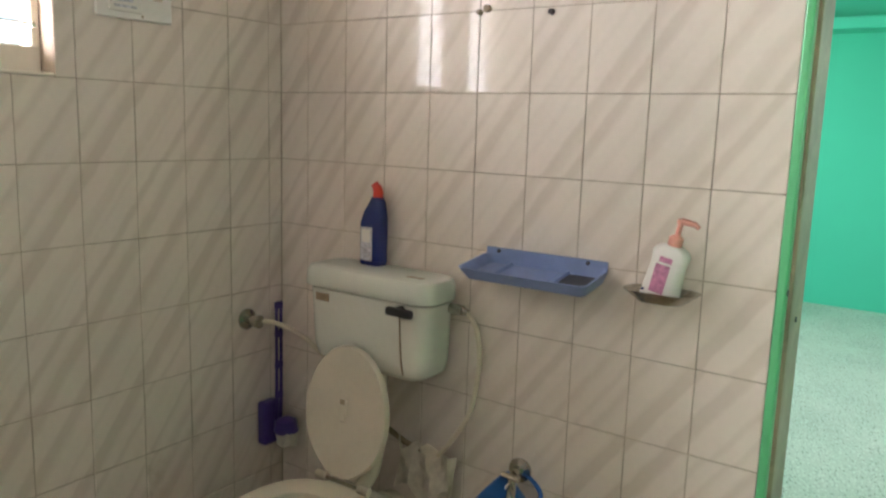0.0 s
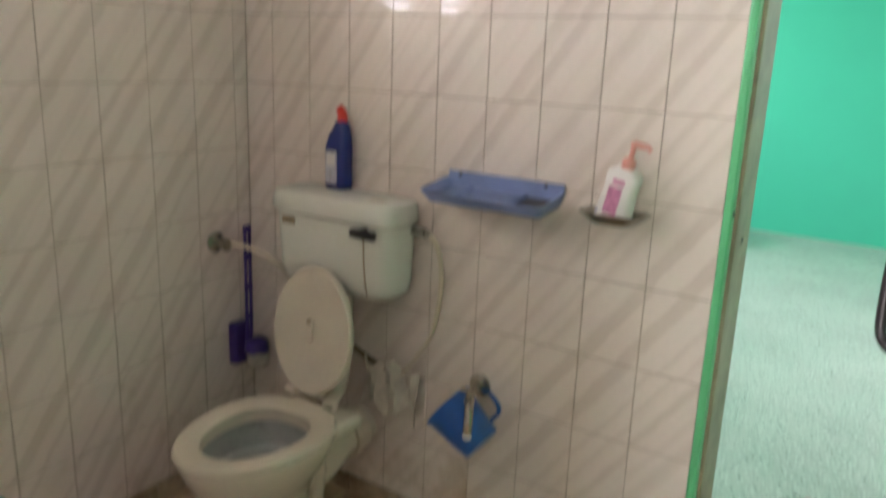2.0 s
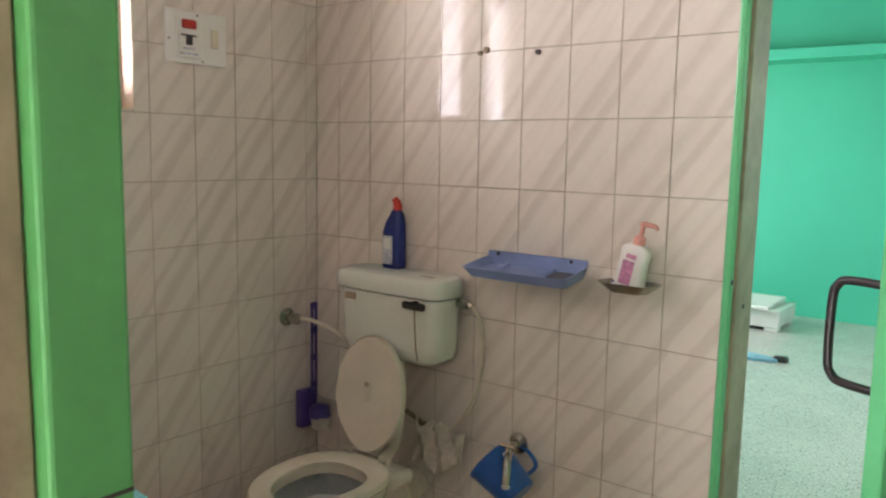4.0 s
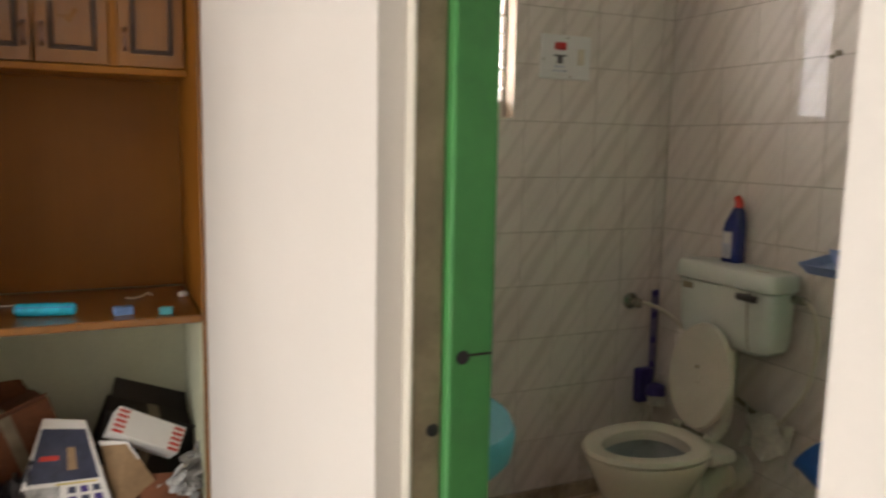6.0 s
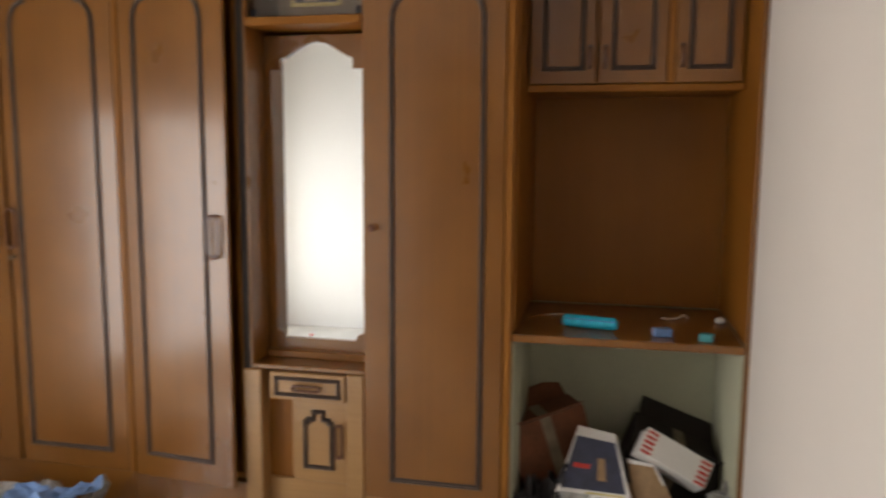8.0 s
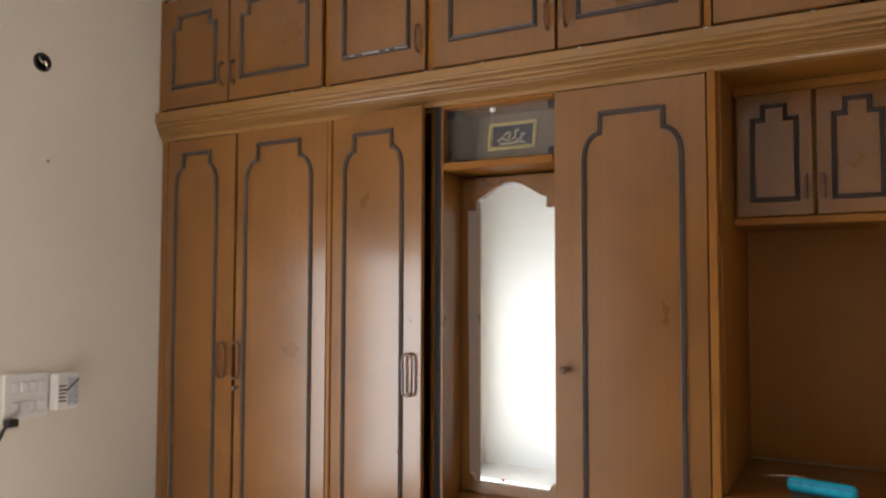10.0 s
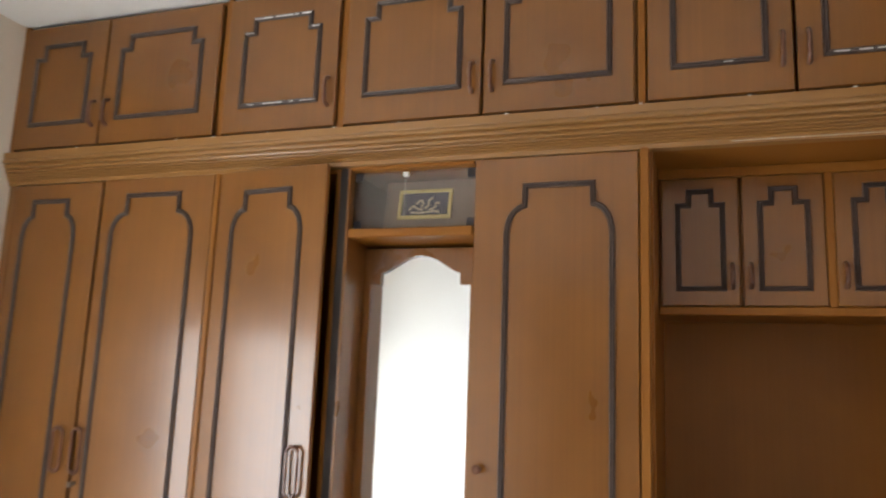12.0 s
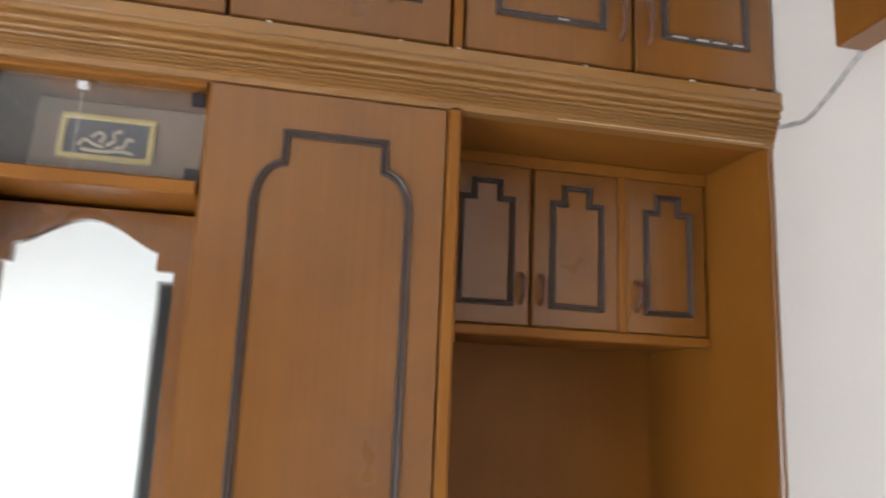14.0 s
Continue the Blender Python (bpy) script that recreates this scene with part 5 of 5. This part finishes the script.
def crumpled(name, at, sx, sy, h, material, label, seed, m=None, cat="newspaper", group=""):
    bm = bmesh.new()
    bmesh.ops.create_grid(bm, x_segments=22, y_segments=22, size=0.5)
    for v in bm.verts:
        p = Vector((v.co.x * 3.1, v.co.y * 3.1, seed))
        z = abs(noise.noise(p)) + 0.45 * abs(noise.noise(p * 2.7))
        v.co = Vector((v.co.x * sx, v.co.y * sy, z * h)) + 0.03 * Vector((noise.noise(p + Vector((5, 0, 0))), noise.noise(p + Vector((0, 5, 0))), 0))
    ext = bmesh.ops.extrude_face_region(bm, geom=list(bm.faces))
    bmesh.ops.translate(bm, vec=(0, 0, 0.002), verts=[g for g in ext["geom"] if isinstance(g, bmesh.types.BMVert)])
    bm.transform(Matrix.Translation(at) @ (m or Matrix()))
    return whole(name, bm, material, label, cat, group)


crumpled("torn_newspaper", (-0.3, -1.79, 0.22), 0.2, 0.1, 0.12, M_GREYP, "torn crumpled newspaper in the niche", 3.3, R("X", -50) @ R("Y", 50), "newspaper", "cartons and papers heaped in the niche")
crumpled("dark_bag", (-0.42, -2.36, 0.13), 0.35, 0.16, 0.2, M_BLACK, "dark plastic bag at the bottom of the niche", 7.1, None, "bag", "cartons and papers heaped in the niche")
G_NEWS = "newspapers heaped on the floor"
crumpled("newspaper", (0.08, -4.2, 0.03), 0.5, 0.5, 0.2, M_GREYP, "crumpled printed newspaper heap on the floor", 1.7, None, "newspaper", G_NEWS)
crumpled("newspaper", (0.12, -4.06, 0.15), 0.3, 0.4, 0.1, M_BLUEP, "crumpled newspaper sheet with a blue picture", 4.2, R("X", 14), "newspaper", G_NEWS)
crumpled("newspaper", (0.2, -4.35, 0.12), 0.22, 0.3, 0.12, M_ORANGEP, "crumpled newspaper sheet with orange print", 9.4, R("X", -8), "newspaper", G_NEWS)

# small framed picture behind the glass
PF = thing("picture_frame", (-0.32, -3.16, 1.823), "small gilt-framed dark relief picture behind the glass", "picture")
pm = Matrix.Translation((-0.315, -3.162, 1.871)) @ Matrix.Rotation(radians(-10), 4, "Y")
bm = bmesh.new()
for a, b in (((-0.005, -0.09, 0), (0.005, 0.09, 0.011)), ((-0.005, -0.09, 0.089), (0.005, 0.09, 0.1)), ((-0.005, -0.09, 0.011), (0.005, -0.079, 0.089)), ((-0.005, 0.079, 0.011), (0.005, 0.09, 0.089))):
    box(bm, a, b, 0.002, pm)
part("frame", bm, M_GOLD, PF)
part("picture", B((-0.004, -0.079, 0.011), (0.0, 0.079, 0.089), 0, pm), M_DKBLUE, PF)
bm = bmesh.new()
for line in ([(-0.052, 0.03), (-0.04, 0.044), (-0.022, 0.034), (-0.005, 0.03)], [(-0.03, 0.05), (-0.016, 0.062), (-0.006, 0.054), (-0.012, 0.038)], [(0.0, 0.034), (0.014, 0.046), (0.012, 0.062), (0.026, 0.07)],
             [(0.016, 0.03), (0.034, 0.036), (0.038, 0.052), (0.05, 0.05)], [(-0.045, 0.022), (-0.01, 0.02), (0.03, 0.024), (0.052, 0.02)]):
    tube(bm, curve_pts([(0.001, y, z) for y, z in line], 5), 0.0034, 8)
bm.transform(pm)
part("relief", bm, M_HOSE, PF, "curling pale relief", True)
part("backing_board", B((-0.012, -0.14, -0.046), (-0.006, 0.185, 0.135), 0.002, pm), mat("grey_brown_card", (0.24, 0.18, 0.135), 0.5, var=0.1), PF, "grey-brown leaning board")
# thin pale line added for the joint between two sliding panes
part("hanging_thread", tube(bmesh.new(), [(-0.243, -3.2, 1.985), (-0.243, -3.2, 1.9), (-0.242, -3.201, 1.83)], 0.0008, 6), M_CLOTH, PF)

# ---- south wall things ----
SB = thing("switchboard", (0.39, -4.785, 0.99), "white switchboard with rows of switches and a plugged adapter", "switch")
part("plate", B((0.31, -4.785, 0.905), (0.477, -4.772, 1.07), 0.003), M_PAPERW, SB)
for i in range(4):
    for z in (0.95, 1.022):
        part("switch", B((0.328 + i * 0.033, -4.772, z - 0.018), (0.35 + i * 0.033, -4.766, z + 0.018), 0.002), M_PAPERW, SB)
        part("switch_gap", B((0.326 + i * 0.033, -4.772, z - 0.021), (0.352 + i * 0.033, -4.7705, z + 0.021)), M_LABELG, SB)
ad = part("adapter", B((0.21, -4.783, 0.925), (0.3, -4.735, 1.06), 0.006, None, 2), M_PAPERW, SB, "white plug-in adapter")
for i in range(5):
    part("slot", B((0.262, -4.7355, 0.955 + i * 0.014), (0.292, -4.7345, 0.961 + i * 0.014)), M_BLACK, ad)
part("seam", B((-0.034, -4.7365, -0.004), (0.034, -4.734, 0.004), 0.001, Matrix.Translation((0.236, 0, 1.015)) @ Matrix.Rotation(radians(38), 4, "Y")), M_BLACK, ad, "dark slanting seam")
part("socket_face", B((0.212, -4.7358, 0.94), (0.255, -4.7345, 1.045)), M_LABELG, ad)
bm = tube(bmesh.new(), curve_pts([(0.455, -4.765, 0.905), (0.49, -4.745, 0.885), (0.55, -4.74, 0.82), (0.85, -4.745, 0.66), (0.7, -4.76, 0.3), (0.75, -4.77, 0.005)], 6), 0.006, 8)
part("cord", bm, M_BLACK, SB, "black mains cord", True)
part("plug", B((0.44, -4.772, 0.888), (0.48, -4.735, 0.918), 0.006, None, 2), M_BLACK, SB)
for k in range(4):
    part("writing_line", B((0.492 + 0.004 * k, -4.7855, 0.975 - k * 0.014), (0.535 + 0.005 * (k % 2), -4.784, 0.979 - k * 0.014)), M_OLIVE, SB, "faded pencil writing")
TL = thing("tube_light", (1.1, -4.785, 2.3), "fluorescent tube light batten, switched off", "lamp")
part("batten", B((0.575, -4.785, 2.275), (1.8, -4.745, 2.315), 0.005), M_PAPERW, TL)
part("tube", tube(bmesh.new(), [(0.6, -4.722, 2.295), (1.775, -4.722, 2.295)], 0.013, 12), M_PAPERW, TL, "", True)
for x in (0.58, 1.795):
    part("end_holder", B((x - 0.012, -4.745, 2.278), (x + 0.012, -4.705, 2.312), 0.004), M_PAPERW, TL)
bm = tube(bmesh.new(), [(0.555, -4.77, 2.318), (0.575, -4.77, 2.3)], 0.01, 8)
part("starter", bm, M_CHROME, TL)
bm = lathe(bmesh.new(), (0.364, -4.785, 2.23), [(0.036, 0), (0.036, 0.003), (0.028, 0.004), (0.026, -0.01)], 18, Matrix.Rotation(radians(-90), 4, "X"))
HB = thing("junction_hole", (0.364, -4.785, 2.23), "open round junction box hole with wire ends", "junction box")
part("rim", bm, M_BLACK, HB, "", True)
part("wire_end", tube(bmesh.new(), curve_pts([(0.35, -4.78, 2.22), (0.36, -4.772, 2.235), (0.37, -4.77, 2.225), (0.378, -4.78, 2.24)], 4), 0.005, 8), M_CHROME, HB, "", True)
for x, z, r in ((0.33, 1.86, 0.006), (0.5, 1.3, 0.004)):
    whole("nail", lathe(bmesh.new(), (x, -4.785, z), [(r, 0), (r, 0.004), (r * 0.5, 0.006)], 8, Matrix.Rotation(radians(-90), 4, "X")), M_OLIVE, "small rusty nail in the wall", "nail", "nails in the wall")
# cable from the loft cupboards along the white wall
whole("wall_cable", tube(bmesh.new(), curve_pts([(-0.165, -1.736, 2.062), (-0.12, -1.736, 2.054), (-0.075, -1.736, 2.05), (-0.005, -1.736, 2.08), (0.05, -1.736, 2.11), (0.1, -1.737, 2.135)], 6), 0.0045, 8), M_GREYP, "grey cable clipped along the white wall", "cable", smooth=True)
LC = thing("high_cupboard", (0.35, -1.73, 2.2), "brown veneered shallow cupboard high on the white wall", "cupboard")
part("body", B((0.09, -1.8, 2.125), (1.2, -1.732, 2.6), 0.004), M_WOOD, LC)

# ---- green room things ----
BX = thing("foam_box", (0.3, 4.5, 0.03), "white foam packing box with cut corners on the floor", "box")
bm = bmesh.new()
box(bm, (-0.2, 4.25, 0.06), (0.57, 4.75, 0.2), 0.006)
for x in (-0.18, 0.13, 0.46):
    for y in (4.26, 4.64):
        box(bm, (x, y, 0.03), (x + 0.1, y + 0.1, 0.07), 0.004)
part("body", bm, M_PAPERW, BX)
part("lid_sheet", B((-0.2, 4.2, 0.21), (0.5, 4.72, 0.24), 0.004, Matrix.Translation((0, 0, -0.08)) @ Matrix.Rotation(radians(1.0), 4, "X")), M_PAPERW, BX, "loose white foam sheet")
crumpled("dark_cable_heap", (0.1, 4.5, 0.26), 0.2, 0.2, 0.1, M_BLACK, "dark bundle lying on the foam box", 2.2, None, "bundle")
MP = thing("floor_mop", (0.6, 3.35, 0.03), "pale blue mop lying on the floor", "mop")
bm = loft(bmesh.new(), [oval(0.5, 3.34, 0.3, 0.07, 0.031), oval(0.5, 3.34, 0.3, 0.07, 0.05), oval(0.5, 3.34, 0.24, 0.045, 0.062)])
part("head", bm, mat("pale_blue_cloth", (0.2, 0.4, 0.5), 0.8, var=0.3, scale=20, bump=0.3), MP)
part("joint", B((0.77, 3.34, 0.031), (0.86, 3.4, 0.07), 0.01), M_BLACK, MP)
whole("glass_disc", lathe(bmesh.new(), (1.553, 0.4, 0.03), [(0.022, 0), (0.024, 0.004), (0.02, 0.009), (0.006, 0.011)], 18), M_PAPERW, "small pale round cap on the floor", "bottle cap", smooth=True)
# rag rug woven in bands
RUG = thing("rag_rug", (1.75, 0.57, 0.03), "woven rag rug with dark, pink, white and blue stripes", "rug")
ru, rv = Vector((1.499 - 1.648, 0.455 - 0.799, 0)), Vector((1.865 - 1.499, 0.269 - 0.455, 0))
o0, wdir, ldir = Vector((1.648, 0.799, 0.031)), ru.normalized(), rv.normalized()
wid = ru.length
cols = [(0.45, 0.14, 0.17), (0.03, 0.045, 0.05), (0.03, 0.045, 0.05), (0.5, 0.5, 0.48), (0.04, 0.05, 0.055), (0.03, 0.04, 0.05), (0.2, 0.4, 0.42), (0.03, 0.04, 0.05), (0.5, 0.13, 0.2), (0.04, 0.05, 0.06), (0.5, 0.5, 0.5)]
RM = [mat("rag_band", c, 0.95, var=0.5, scale=28, fine=90, bump=0.5, dirt=tuple(min(1, x * 0.5 + 0.28) for x in c), dirt_at=0.57) for c in cols]
s, i = 0.0, 0
while s < 0.75:
    w = random.uniform(0.017, 0.03)
    bm = bmesh.new()
    rows = []
    for k in range(17):
        f = k / 16
        wig = 0.006 * noise.noise(Vector((f * 4, i * 0.7, 0)))
        e = 0.008 * noise.noise(Vector((i * 1.3, 3, 0))) * (1 if k == 16 else 0) - 0.006 * (k == 0) * random.random()
        c = o0 + wdir * (f * wid + e) + ldir * (s + wig)
        hgt = 0.011 + 0.004 * noise.noise(Vector((f * 14, i, 5)))
        rows.append([c + Vector((0, 0, 0)), c + ldir * w * 0.2 + Vector((0, 0, hgt * 0.8)), c + ldir * w * 0.5 + Vector((0, 0, hgt)), c + ldir * w * 0.8 + Vector((0, 0, hgt * 0.8)), c + ldir * w])
    loft(bm, rows)
    part("band", bm, RM[i % len(RM)], RUG, "", True)
    s += w * 0.96
    i += 1
for k in range(9):
    c = o0 + wdir * (wid * (k + 0.3) / 9)
    part("tassel", tube(bmesh.new(), [c + Vector((0, 0, 0.006)), c - ldir * 0.03 + Vector((0, 0, 0.006)), c - ldir * random.uniform(0.034, 0.05) + wdir * random.uniform(-0.01, 0.01) + Vector((0, 0, 0.003))], 0.002, 6), RM[1], RUG)

# ---- tiles, piece by piece ----
TILES = {}


def tile_mesh(key, sx, sy, sz, material, bev=0.0012):
    k = (key, round(sx, 4), round(sy, 4), round(sz, 4))
    if k not in TILES:
        TILES[k] = finish(B((-sx / 2, -sy / 2, -sz / 2), (sx / 2, sy / 2, sz / 2), bev), "tile", material)
    return TILES[k]


def put_tile(name, me, at, parent):
    ob = new(name, me)
    ob.location, ob.parent = at, parent
    wob = 0.0022
    ob.rotation_euler = (random.uniform(-wob, wob), random.uniform(-wob, wob), random.uniform(-wob, wob))


J = 0.0022
xs = [0.0] + [0.1125 + 0.15 * k for k in range(10)]
zs = [0.06 + 0.2 * k for k in range(14)]
for a, b in zip(xs, xs[1:]):
    for c, d in zip(zs, zs[1:]):
        d = min(d, 2.65)
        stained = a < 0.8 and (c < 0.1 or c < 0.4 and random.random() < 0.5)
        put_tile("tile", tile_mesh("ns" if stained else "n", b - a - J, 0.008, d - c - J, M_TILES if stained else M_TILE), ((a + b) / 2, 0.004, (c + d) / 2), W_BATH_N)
ys = [0.0] + [-0.05 - 0.15 * k for k in range(11)]
ys[-1] = -1.583
for a, b in zip(ys, ys[1:]):
    for c, d in zip(zs, zs[1:]):
        d = min(d, 2.65)
        spans = [(a, b)]
        if c >= 1.45 and d <= 2.07 and b < -0.70 and a > -1.42:
            spans = [(p, q) for p, q in ((a, max(b, -0.70)), (min(a, -1.42), b)) if p - q > 0.006]
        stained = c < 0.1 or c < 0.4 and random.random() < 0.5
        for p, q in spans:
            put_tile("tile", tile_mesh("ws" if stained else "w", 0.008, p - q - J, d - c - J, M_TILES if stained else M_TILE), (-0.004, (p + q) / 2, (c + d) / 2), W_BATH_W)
for k in range(8):
    a, b = max(0.0, 0.03 + 0.2 * (k - 1)), min(1.4625, 0.03 + 0.2 * k)
    if b - a > 0.02:
        put_tile("skirting_tile", tile_mesh("sn", b - a - 0.003, 0.016, 0.057, M_SKIRT, 0.003), ((a + b) / 2, -0.001, 0.029), W_BATH_N)
    a, b = -0.2 * k, max(-1.583, -0.2 * (k + 1))
    put_tile("skirting_tile", tile_mesh("sw", 0.016, a - b - 0.003, 0.057, M_SKIRT, 0.003), (0.001, (a + b) / 2, 0.029), W_BATH_W)
fx = [-0.006] + [0.025 + 0.2 * k for k in range(12)] + [2.35]
fy = [0.0] + [-0.185 - 0.2 * k for k in range(7)] + [-1.585]
for a, b in zip(fx, fx[1:]):
    for c, d in zip(fy, fy[1:]):
        if a < 0.2 and c < -0.5 and d > -0.8:
            continue
        put_tile("floor_tile", tile_mesh("f", b - a - 0.005, c - d - 0.005, 0.012, M_FTILE, 0.002), ((a + b) / 2, (c + d) / 2, -0.006), FLOOR_BATH)
